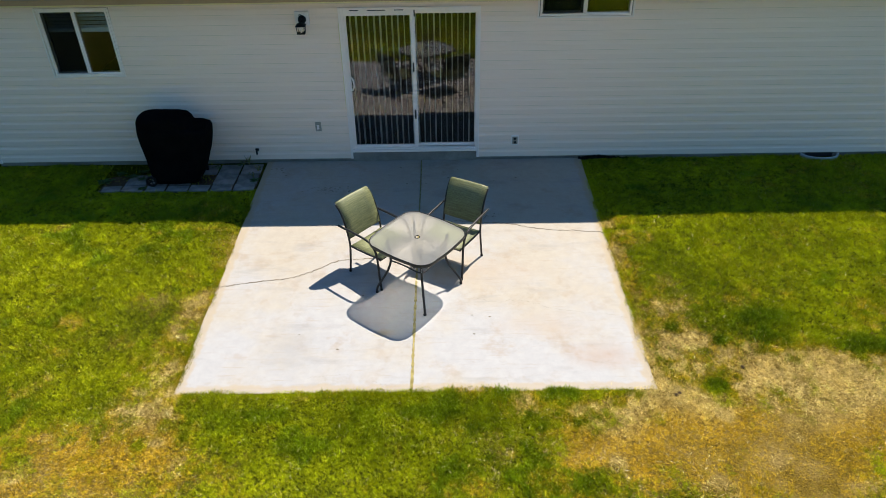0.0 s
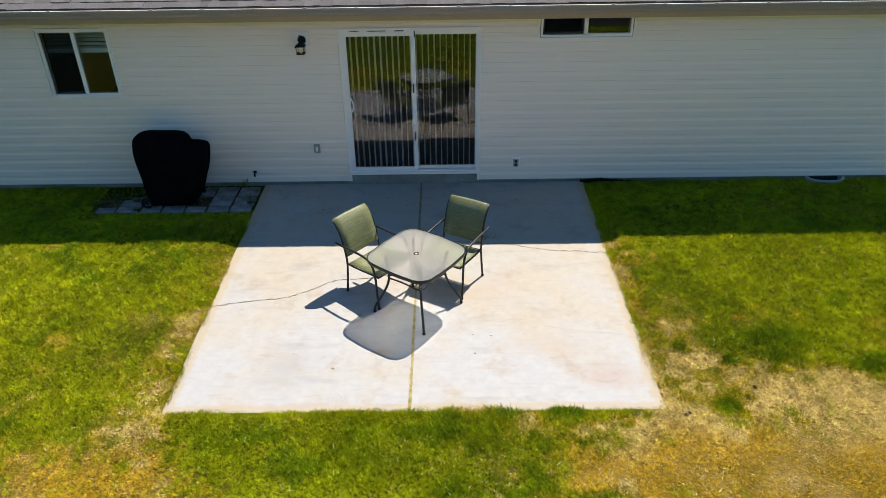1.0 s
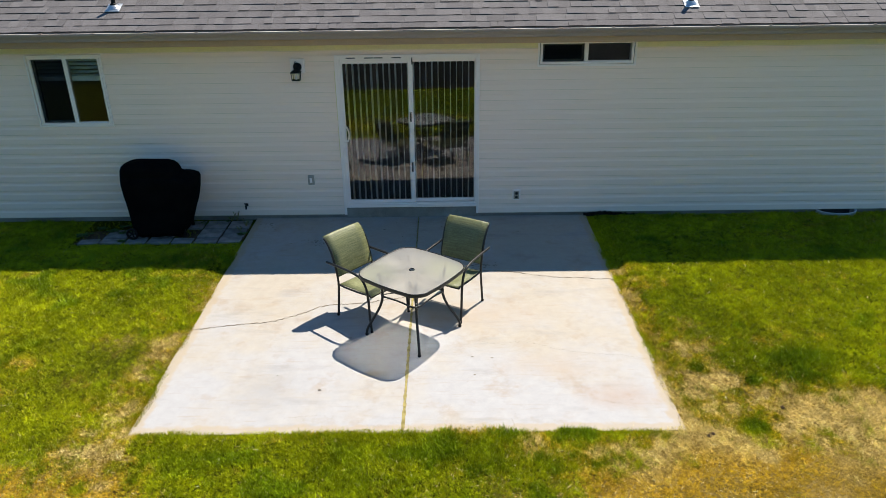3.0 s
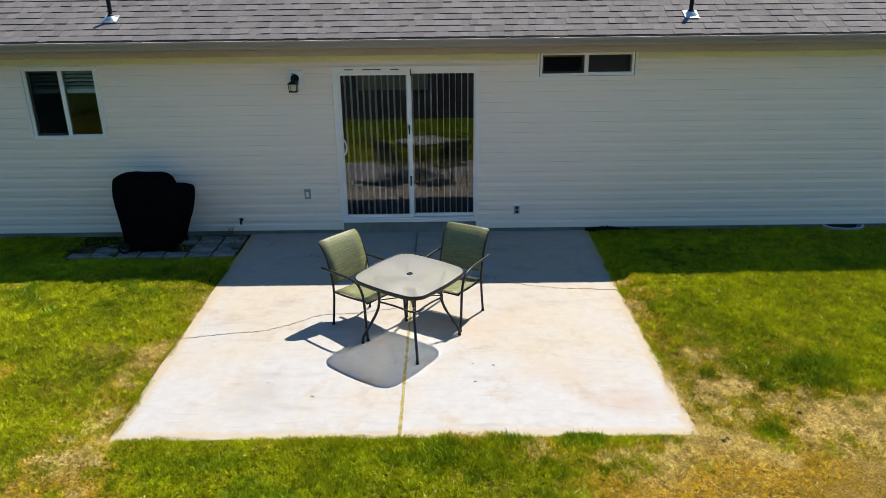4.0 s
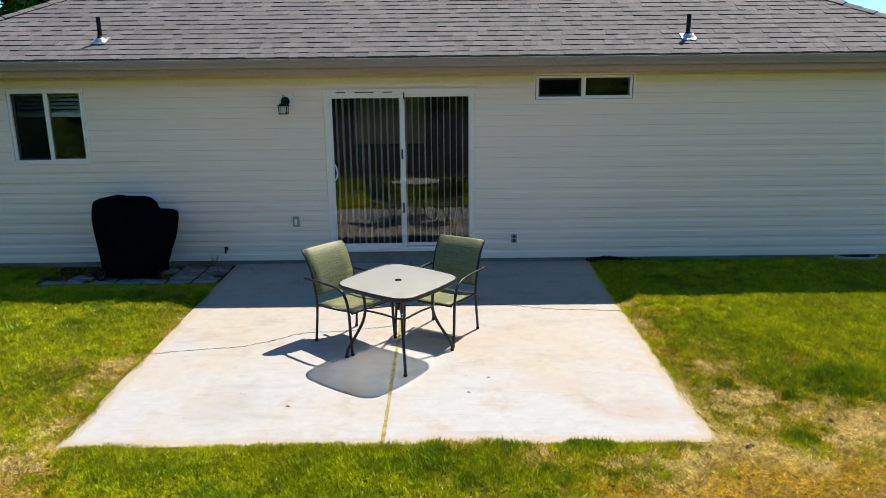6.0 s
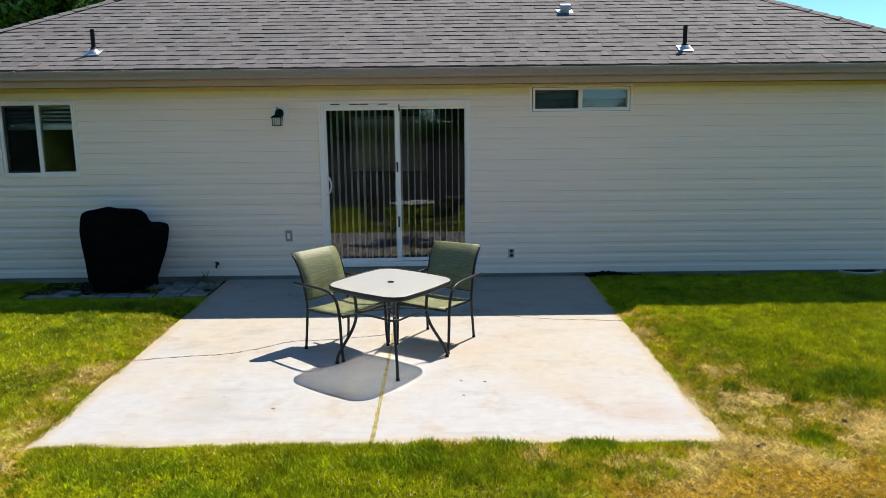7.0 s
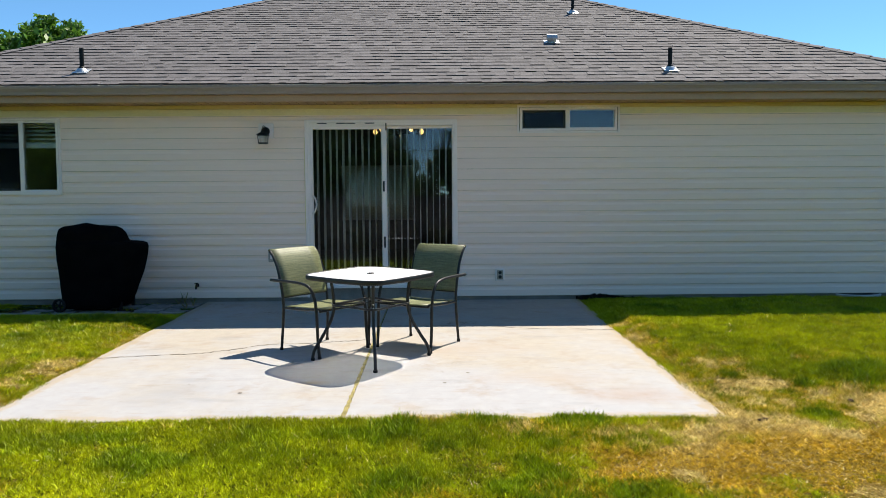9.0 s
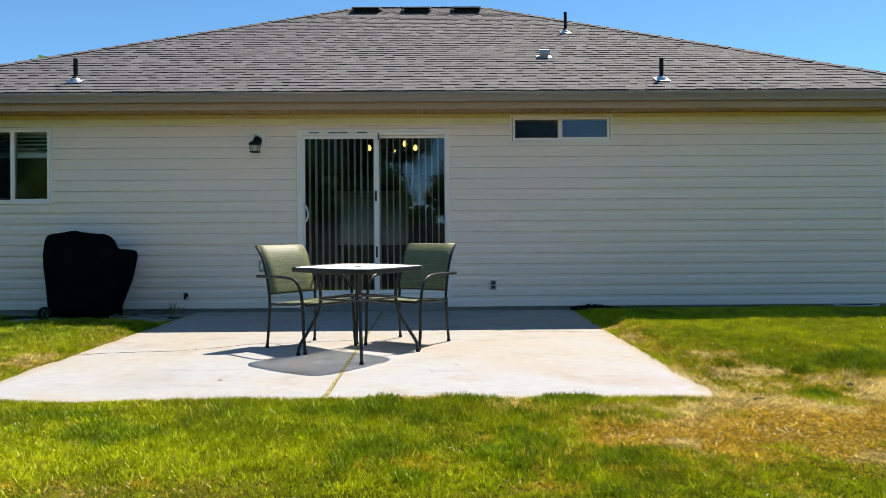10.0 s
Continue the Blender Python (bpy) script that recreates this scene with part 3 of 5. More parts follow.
def wall_mesh(x0, x1, z0, z1, y0, y1, holes):
    """A wall with thickness and openings that go through it."""
    bm = bmesh.new()
    xs = sorted({x0, x1, *[h[0] for h in holes], *[h[1] for h in holes]})
    zs = sorted({z0, z1, *[h[2] for h in holes], *[h[3] for h in holes]})
    solid = {}
    for i in range(len(xs) - 1):
        for k in range(len(zs) - 1):
            cx, cz = (xs[i] + xs[i + 1]) / 2, (zs[k] + zs[k + 1]) / 2
            solid[i, k] = not any(h[0] < cx < h[1] and h[2] < cz < h[3] for h in holes)
    cache = {}
    def v(x, y, z):
        if (x, y, z) not in cache:
            cache[x, y, z] = bm.verts.new((x, y, z))
        return cache[x, y, z]
    for (i, k), s in solid.items():
        if not s:
            continue
        a, b, c, d = xs[i], xs[i + 1], zs[k], zs[k + 1]
        bm.faces.new((v(a, y0, c), v(b, y0, c), v(b, y0, d), v(a, y0, d)))
        bm.faces.new((v(a, y1, c), v(a, y1, d), v(b, y1, d), v(b, y1, c)))
        for (di, dk), (p, q) in (((-1, 0), ((a, c), (a, d))), ((1, 0), ((b, d), (b, c))), ((0, -1), ((b, c), (a, c))), ((0, 1), ((a, d), (b, d)))):
            if not solid.get((i + di, k + dk), False):
                bm.faces.new((v(p[0], y0, p[1]), v(q[0], y0, q[1]), v(q[0], y1, q[1]), v(p[0], y1, p[1])))
    bmesh.ops.recalc_face_normals(bm, faces=bm.faces)
    return bm


wall_back = part("wall_south", wall_mesh(HX0, HX1, 0.133, 2.70, 0.006, 0.17, [DOOR, WIN_A, WIN_B]), dim_room_paint)
tagged(wall_back, "long house wall clad in off-white vinyl lap siding", "house wall", kind="structure")


def siding_row(x0, x1, k, holes):
    """One lapped course between x0 and x1, its lower lip standing proud, notched round the openings."""
    zb, zt = SIDING_Z + k * LAP, min(SIDING_Z + (k + 1) * LAP, WALL_TOP)
    bm = bmesh.new()
    bends = ((0.0, -0.017), (0.58, -0.0155), (0.68, -0.010), (0.78, -0.006), (1.0, -0.002))
    def y_at(z):
        f = (z - zb) / LAP
        for (f0, y0), (f1, y1) in zip(bends, bends[1:]):
            if f <= f1 + 1e-6:
                return y0 + (y1 - y0) * (f - f0) / (f1 - f0)
        return bends[-1][1]
    xs = sorted({x0, x1, *[min(max(h[i], x0), x1) for h in holes for i in (0, 1)]})
    for a, b in zip(xs, xs[1:]):
        if b - a < 1e-4:
            continue
        spans = [(zb, zt)]
        for h in holes:
            if h[0] <= a + 1e-5 and b <= h[1] + 1e-5:
                spans = [s for lo, hi in spans for s in ((lo, min(hi, h[2])), (max(lo, h[3]), hi)) if s[1] - s[0] > 1e-4]
        for lo, hi in spans:
            ledge = lo + min(0.006, (hi - lo) / 3)
            inner = [zb + f * LAP for f, _ in bends[1:-1] if ledge + 0.002 < zb + f * LAP < hi - 0.002]
            prof = [(0.004, lo + 0.003), (y_at(lo) + 0.002, lo), (y_at(lo), lo + 0.003), *[(y_at(z), z) for z in (ledge, *inner, hi)], (0.004, hi)]
            rings = [[bm.verts.new((x, y, z)) for y, z in prof] for x in (a, b)]
            for i in range(len(prof) - 1):
                f = bm.faces.new((rings[0][i], rings[1][i], rings[1][i + 1], rings[0][i + 1]))
                # the lip's front strip carries the stain and painted lap shadow
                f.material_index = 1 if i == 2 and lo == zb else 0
            bm.faces.new(rings[0][::-1])
            bm.faces.new(rings[1])
    bmesh.ops.recalc_face_normals(bm, faces=bm.faces)
    return bm


def siding():
    rng = random.Random(11)
    holes = [(-0.950, 0.950, 0.0, 2.360), (-5.012, -4.015, 1.462, 2.405), (1.722, 3.000, 2.196, 2.530)]
    for k in range(18):
        x = HX0 - rng.uniform(0, 3.2)
        while x < HX1:
            a, b = max(x, HX0), min(x + 3.66, HX1)
            if b - a > 0.05:
                bm = siding_row(a, b - 0.0003, k, holes)
                if len(bm.faces):
                    part("siding_panel", bm, siding_vinyl, wall_back).data.materials.append(siding_lap_line)
                else:
                    bm.free()
            x += 3.66


siding()
part("corner_post", a_box(HX0 - 0.05, HX0 + 0.07, -0.03, 0.06, 0.12, 2.552, bevel=0.006), trim_vinyl, wall_back)
part("corner_post", a_box(HX1 - 0.07, HX1 + 0.05, -0.03, 0.06, 0.12, 2.552, bevel=0.006), trim_vinyl, wall_back)
# Added bands: the warm light at the wall top is put into their colour.
for fx0, fx1 in ((HX0, 1.715), (3.007, HX1)):
    part("frieze", a_box(fx0, fx1, -0.030, 0.004, 2.508, 2.557, bevel=0.004), eave_bounce_mustard, wall_back, "added yellow band coloured for warm bounce light under the eaves")
    part("frieze", a_box(fx0, fx1, -0.022, 0.004, 2.428, 2.507, bevel=0.004), bounce_stain_yellow, wall_back, "added yellow band coloured for warm bounce light under the eaves")
part("frieze", a_box(1.716, 3.006, -0.026, 0.004, 2.5365, 2.557, bevel=0.003), eave_bounce_mustard, wall_back, "added yellow band coloured for warm bounce light under the eaves")

tagged(part("wall_west", a_box(HX0, HX0 + 0.16, 0.171, HY1, 0.10, 2.70), siding_vinyl), "off-white end wall of the house", "house wall", kind="structure")
tagged(part("wall_east", a_box(HX1 - 0.16, HX1, 0.171, HY1, 0.10, 2.70), siding_vinyl), "off-white end wall of the house", "house wall", kind="structure")
tagged(part("wall_north", wall_mesh(HX0 + 0.161, HX1 - 0.161, 0.10, 2.70, 8.1, 8.26, [FRONT_WIN]), dim_room_paint), "painted front wall of the house with one window", "house wall", kind="structure")
tagged(part("floor", a_box(HX0 + 0.162, HX1 - 0.162, 0.172, 8.098, 0.10, 0.245), carpet), "carpeted floor inside the house, darkened for the unlit room", "floor", kind="structure")
tagged(part("ceiling", a_box(HX0 + 0.162, HX1 - 0.162, 0.172, 8.098, 2.62, 2.69), dim_room_paint), "plain painted ceiling inside the house", "ceiling", kind="structure")
tagged(part("partition", a_box(-2.7, -2.58, 0.172, 8.098, 0.246, 2.619), dim_room_paint), "painted partition wall inside the house", "wall", kind="structure")
tagged(part("partition", a_box(1.5, 1.62, 0.172, 8.098, 0.246, 2.619), dim_room_paint), "painted partition wall inside the house", "wall", kind="structure")


def foundation():
    bm = box(bmesh.new(), HX0 + 0.01, HX1 - 0.01, 0.012, 0.17, -0.4, 0.132, bevel=0.004)
    ob = part("foundation", bm, foundation_concrete)
    tagged(ob, "weathered grey concrete foundation strip under the siding", "foundation", kind="structure")
    part("door_step", a_box(-0.925, 0.925, -0.012, 0.10, 0.02, 0.249, bevel=0.005), foundation_concrete, ob, "bare concrete riser under the patio door")


foundation()


# ---- roof ----
def roof_point(x, s, lift=0.0):
    """s metres up the slope from the eave; lift off its surface."""
    c, n = 1 / math.hypot(1, SLOPE), SLOPE / math.hypot(1, SLOPE)
    return Vector((x, EAVE_Y + s * c - lift * n, EAVE_Z + s * n + lift * c))


def on_roof(x, y):
    return Vector((x, y, EAVE_Z + SLOPE * (y - EAVE_Y)))


def roof_deck():
    bm = bmesh.new()
    run = RIDGE_Y - EAVE_Y
    x0, x1, y1, zr = RX0 - HIP0, RX1 + HIP1, RIDGE_Y + run, EAVE_Z + SLOPE * run
    top = [bm.verts.new(p) for p in ((x0, EAVE_Y, EAVE_Z), (x1, EAVE_Y, EAVE_Z), (x1, y1, EAVE_Z), (x0, y1, EAVE_Z), (RX0, RIDGE_Y, zr), (RX1, RIDGE_Y, zr))]
    low = [bm.verts.new(p) for p in ((x0, EAVE_Y, EAVE_Z - 0.02), (x1, EAVE_Y, EAVE_Z - 0.02), (x1, y1, EAVE_Z - 0.02), (x0, y1, EAVE_Z - 0.02))]
    a, b, c, d, e, f = top
    for q in ((a, b, f, e), (b, c, f), (c, d, e, f), (d, a, e), low[::-1]):
        bm.faces.new(q)
    for i in range(4):
        bm.faces.new((low[i], low[(i + 1) % 4], top[(i + 1) % 4], top[i]))
    return bm


roof = part("roof", roof_deck(), shingle_mat)
# Added slabs past the hip corners, out of view, lengthening the eave's shadow.
for ex0, ex1 in ((RX0 - HIP0 - 0.30, RX0 - HIP0 + 0.1), (RX1 + HIP1 - 0.1, RX1 + HIP1 + 0.68)):
    part("side_eave", a_box(ex0, ex1, EAVE_Y, 2 * RIDGE_Y - EAVE_Y, EAVE_Z - 0.05, EAVE_Z - 0.001, bevel=0.004), shingle_mat, roof)
tagged(roof, "low hip roof covered in weathered grey asphalt shingles", "roof", kind="structure")


def gutter():
    g = thing("gutter", "taupe painted metal rain gutter along the eave", "gutter", kind="structure")
    x0, x1 = RX0 - HIP0 - 0.28, RX1 + HIP1 + 0.66
    prof = [(-0.398, 2.716), (-0.398, 2.630), (-0.402, 2.626), (-0.455, 2.626), (-0.460, 2.632), (-0.466, 2.662), (-0.482, 2.690), (-0.490, 2.700), (-0.492, 2.722), (-0.488, 2.728),
            (-0.478, 2.726), (-0.482, 2.718), (-0.480, 2.702), (-0.458, 2.664), (-0.452, 2.636), (-0.406, 2.634), (-0.403, 2.716)]
    bm = loft(bmesh.new(), [[(x, y, z) for y, z in prof] for x in (x0, x1)])
    bmesh.ops.recalc_face_normals(bm, faces=bm.faces)
    part("trough", bm, gutter_paint, g)
    # The highlight along the gutter's top edge, built as a white strip.
    part("lip", a_box(x0, x1, -0.4935, -0.4785, 2.7285, 2.7315, bevel=0.001), trim_vinyl, g, "white strip standing in for the highlight on the gutter lip")
    bm = a_box(-0.008, 0.008, -0.494, -0.402, 2.718, 2.7285, bevel=0.002)
    box(bm, -0.018, 0.018, -0.498, -0.474, 2.728, 2.738, bevel=0.002)
    first = part("hanger", bm, gutter_paint, g)
    x = x0 + 0.3
    first.matrix_local = pose(x, 0, 0)
    while x < x1 - 0.6:
        x += 0.64
        shared("hanger", first.data, g, pose(x, 0, 0))
    part("drip_edge", a_box(x0, x1, -0.452, -0.40, 2.728, 2.7295), trim_vinyl, g, "white drip edge")


gutter()
tagged(part("fascia", a_box(RX0 - HIP0 - 0.22, RX1 + HIP1 + 0.60, -0.396, -0.37, 2.545, 2.728, bevel=0.003), soffit_vinyl), "taupe fascia board behind the gutter", "fascia", kind="structure")


def soffit():
    """Vented panels with a groove every 0.11 m."""
    bm = bmesh.new()
    x, x1 = RX0 - HIP0 - 0.20, RX1 + HIP1 + 0.58
    prof = []
    while x < x1:
        prof += [(x, 2.560), (x + 0.094, 2.560), (x + 0.098, 2.572), (x + 0.106, 2.572)]
        x += 0.11
    a = [bm.verts.new((px, -0.369, pz)) for px, pz in prof]
    b = [bm.verts.new((px, 0.005, pz)) for px, pz in prof]
    up = [[bm.verts.new((px, y, 2.60)) for px in (prof[0][0], prof[-1][0])] for y in (-0.369, 0.005)]
    for i in range(len(prof) - 1):
        bm.faces.new((a[i], b[i], b[i + 1], a[i + 1]))
    bm.faces.new((up[0][0], up[0][1], up[1][1], up[1][0]))
    return bm


tagged(part("soffit", soffit(), soffit_vinyl), "brown vented vinyl soffit with narrow grooves", "soffit", kind="structure")


def shingle_mesh(width, thick, drop=0.1468):
    """A tab lying on the slope: x across, y up the slope, z off it."""
    w, top = width / 2 - 0.0008, drop + 0.03
    bm = bmesh.new()
    p = [(-w, 0, 0), (w, 0, 0), (w, top, 0), (-w, top, 0), (-w, 0, thick), (w, 0, thick), (w, top, 0.002), (-w, top, 0.002)]
    v = [bm.verts.new(q) for q in p]
    for f in ((4, 5, 6, 7), (0, 1, 5, 4), (1, 2, 6, 5), (3, 0, 4, 7)):
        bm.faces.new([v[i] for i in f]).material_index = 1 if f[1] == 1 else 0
    return bm


def shingles():
    rng = random.Random(21)
    widths, thicks = (0.09, 0.11, 0.135, 0.155, 0.18, 0.21), (0.007, 0.010, 0.0135)
    data = {}
    for i, w in enumerate(widths):
        for k, t in enumerate(thicks):
            bm = shingle_mesh(w, t)
            me = bpy.data.meshes.new("shingle")
            bm.to_mesh(me)
            bm.free()
            me.materials.append(shingle_mat)
            me.materials.append(asphalt_shadow_edge)
            data[i, k] = me
    up = math.atan(SLOPE)
    verts, count = [], 0
    tmpl = {}
    for key, me in data.items():
        tmpl[key] = np.array([v.co[:] for v in me.vertices])
    turn = np.array(Matrix.Rotation(up, 3, "X"))
    length = math.hypot(1, SLOPE) * (RIDGE_Y - EAVE_Y)
    near = 0
    n = int(length / 0.1468)
    for c in range(n):
        s = max(c * 0.1468 - 0.036, -0.012)
        cut = s / math.hypot(1, SLOPE)
        left, right = RX0 - HIP0 * (1 - cut / 6.07), RX1 + HIP1 * (1 - cut / 6.07)
        x, end = left + 0.02, right - 0.02
        x -= rng.uniform(0, 0.1)
        prev = 1
        while x < end:
            i = rng.choice((0, 0, 1, 1, 2, 2, 3, 3, 4, 5))
            k = rng.choice((0, 1, 2, 2, 2, 2)) if prev != 2 else rng.choice((0, 0, 1, 1, 2, 2))
            prev = k
            w = widths[i]
            x += w
            mid = x - w / 2
            if mid - w / 2 < left or mid + w / 2 > right:
                continue
            p = roof_point(mid, s + rng.uniform(-0.0015, 0.0015), 0.003)
            if c < 12 and -2.3 < mid < 3.1 and near < 300:
                near += 1
                shared("shingle", data[i, k], roof, Matrix.Translation(p) @ Matrix.Rotation(up, 4, "X"))
            else:
                verts.append(tmpl[i, k] @ turn.T + np.array(p))
                count += 1
    v = np.concatenate(verts)
    quads = np.array(((4, 5, 6, 7), (0, 1, 5, 4), (1, 2, 6, 5), (3, 0, 4, 7)))
    faces = (quads[None] + 8 * np.arange(count)[:, None, None]).reshape(-1, 4)
    me = array_mesh("shingle_field", v, faces.ravel(), np.arange(len(faces)) * 4, shingle_mat, flat=True)
    me.materials.append(asphalt_shadow_edge)
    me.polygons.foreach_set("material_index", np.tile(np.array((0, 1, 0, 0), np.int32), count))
    ob = new("shingle_field", me)
    ob.parent = roof
    tagged(ob, "rows of grey asphalt shingles", kind="stuff")


shingles()


def hip_caps():
    """Folded cap shingles lapped up the two hips and along the ridge."""
    bm = bmesh.new()
    prof = [(-0.115, -0.030), (-0.06, -0.008), (0, 0.008), (0.06, -0.008), (0.115, -0.030)]
    low = [bm.verts.new((x, 0, z + 0.018)) for x, z in prof]
    top = [bm.verts.new((x, 0.26, z + 0.008)) for x, z in prof]
    base = [bm.verts.new((x, 0, z)) for x, z in prof]
    for i in range(4):
        bm.faces.new((low[i], low[i + 1], top[i + 1], top[i]))
        bm.faces.new((base[i], base[i + 1], low[i + 1], low[i])).material_index = 1
    # side skirts, coloured near-black as the shaded line under each cap
    for i in (0, 4):
        foot = [bm.verts.new((q.co.x, q.co.y, q.co.z - 0.032)) for q in (low[i], top[i])]
        bm.faces.new((low[i], top[i], foot[1], foot[0])).material_index = 1
    me = bpy.data.meshes.new("cap_shingle")
    bm.to_mesh(me)
    bm.free()
    me.materials.append(shingle_mat)
    me.materials.append(asphalt_shadow_edge)
    zr = EAVE_Z + SLOPE * (RIDGE_Y - EAVE_Y)
    rng = random.Random(5)
    for a, b in (((RX0 - HIP0, EAVE_Y, EAVE_Z), (RX0, RIDGE_Y, zr)), ((RX1 + HIP1, EAVE_Y, EAVE_Z), (RX1, RIDGE_Y, zr)), ((RX0, RIDGE_Y, zr), (RX1, RIDGE_Y, zr))):
        a, b = Vector(a), Vector(b)
        d = (b - a).normalized()
        side = d.cross(Vector((0, 0, 1))).normalized()
        m = Matrix((side, d, side.cross(d))).transposed().to_4x4()
        for k in range(int((b - a).length / 0.21)):
            shared("cap_shingle", me, roof, Matrix.Translation(a + d * (k * 0.21 + 0.02) + Vector((0, 0, 0.002))) @ m @ pose(0, 0, 0, 0, rng.uniform(-2, 2), rng.uniform(-1.5, 1.5)))


hip_caps()


def vent_pipe(x, y, height):
    p = on_roof(x, y)
    t = thing("vent_pipe", "black plastic vent pipe with a metal flashing boot on the roof", "vent pipe", "roof vent pipes", at=Matrix.Translation(p))
    part("pipe", disc_loft(0, 0, [(0.026, -0.05), (0.026, height), (0.021, height + 0.001), (0.021, height - 0.06)]), black_plastic, t, smooth=False)
    a = math.atan(SLOPE)
    seg = 24
    rings = []
    for r, z, sq in ((0.105, 0.022, 1), (0.103, 0.025, 1), (0.075, 0.031, 0.5), (0.056, 0.042, 0), (0.042, 0.058, 0)):
        ring = []
        for k in range(seg):
            t2 = 2 * math.pi * k / seg
            cx, sx = math.cos(t2), math.sin(t2)
            q = max(abs(cx), abs(sx))
            rr = r * ((1 - sq) + sq / q * 0.86)
            ring.append(Matrix.Rotation(a * (1 if sq else 0.35), 3, "X") @ Vector((rr * cx, rr * sx, z)))
        rings.append(ring)
    part("flashing", loft(bmesh.new(), rings, caps=False), galvanised, t, "bright metal flashing")
    part("boot", disc_loft(0, 0, [(0.044, 0.045), (0.038, 0.066), (0.027, 0.078)]), black_plastic, t, "rubber boot", smooth=True)


vent_pipe(-3.71, -0.01, 0.30)
vent_pipe(3.617, -0.06, 0.285)
vent_pipe(2.965, 2.93, 0.36)


def roof_vent():
    a = math.atan(SLOPE)
    t = thing("roof_vent", "small galvanised exhaust vent hood on the roof", "roof vent", at=Matrix.Translation(on_roof(2.34, 1.22)) @ Matrix.Rotation(a, 4, "X") @ Matrix.Scale(0.68, 4))
    part("flange", a_box(-0.16, 0.16, -0.10, 0.14, 0.02, 0.026, bevel=0.002), galvanised, t)
    part("throat", a_box(-0.085, 0.085, -0.05, 0.09, 0.02, 0.10, bevel=0.004), galvanised, t)
    bm = bmesh.new()
    rings = [[(x, y, z) for y, z in ((-0.10, 0.085), (-0.10, 0.13), (-0.06, 0.175), (0.06, 0.165), (0.11, 0.09))] for x in (-0.105, 0.105)]
    part("hood", loft(bm, rings), galvanised, t)


roof_vent()


def ridge_vent(x):
    a = math.atan(SLOPE)
    t = thing("ridge_vent", "dark low slant-back attic vent near the ridge", "roof vent", "attic vents", at=Matrix.Translation(on_roof(x, 4.93)) @ Matrix.Rotation(a, 4, "X"))
    bm = bmesh.new()
    w = 0.27
    v = [bm.verts.new(p) for p in ((-w, 0, 0.11), (w, 0, 0.11), (w + 0.04, 0.5, 0.02), (-w - 0.04, 0.5, 0.02), (-w, 0, 0.135), (w, 0, 0.135), (w + 0.04, 0.5, 0.03), (-w - 0.04, 0.5, 0.03))]
    for f in ((4, 5, 6, 7), (0, 1, 5, 4), (1, 2, 6, 5), (2, 3, 7, 6), (3, 0, 4, 7), (3, 2, 1, 0)):
        bm.faces.new([v[i] for i in f])
    part("lid", bm, gutter_paint, t)
    part("throat", a_box(-0.24, 0.24, 0.05, 0.3, 0.0, 0.085), black_plastic, t, "dark throat of the vent")


for vx in (-0.56, 0.43, 1.41):
    ridge_vent(vx)


# ---- door and windows ----
def pane_of(x0, x1, y0, y1, z0, z1, parent, label):
    """A sheet of glass that mirrors on its outer face."""
    bm = a_box(x0, x1, y0, y1, z0, z1)
    bm.normal_update()
    for f in bm.faces:
        f.material_index = 0 if abs(f.normal.y) > 0.5 and f.calc_center_median().y < (y0 + y1) / 2 else 1
    p = part("pane", bm, pane_glass, parent, label)
    p.data.materials.append(clear_glass)
    p.visible_shadow = False
    return p


def bar(name, mat, parent, x0, x1, y0, y1, z0, z1, bevel=0.004, label=""):
    return part(name, a_box(x0, x1, y0, y1, z0, z1, bevel=bevel), mat, parent, label)


def trim_round(parent, x0, x1, z0, z1, w=0.02, bottom=True, leg=None):
    low = z0 if leg is None else leg
    bar("casing", trim_vinyl, parent, x0, x0 + w, -0.030, 0.006, low, z1)
    bar("casing", trim_vinyl, parent, x1 - w, x1, -0.030, 0.006, low, z1)
    bar("casing", trim_vinyl, parent, x0 + w, x1 - w, -0.030, 0.006, z1 - w, z1)
    if bottom:
        bar("casing", trim_vinyl, parent, x0 + w, x1 - w, -0.030, 0.006, z0, z0 + w)


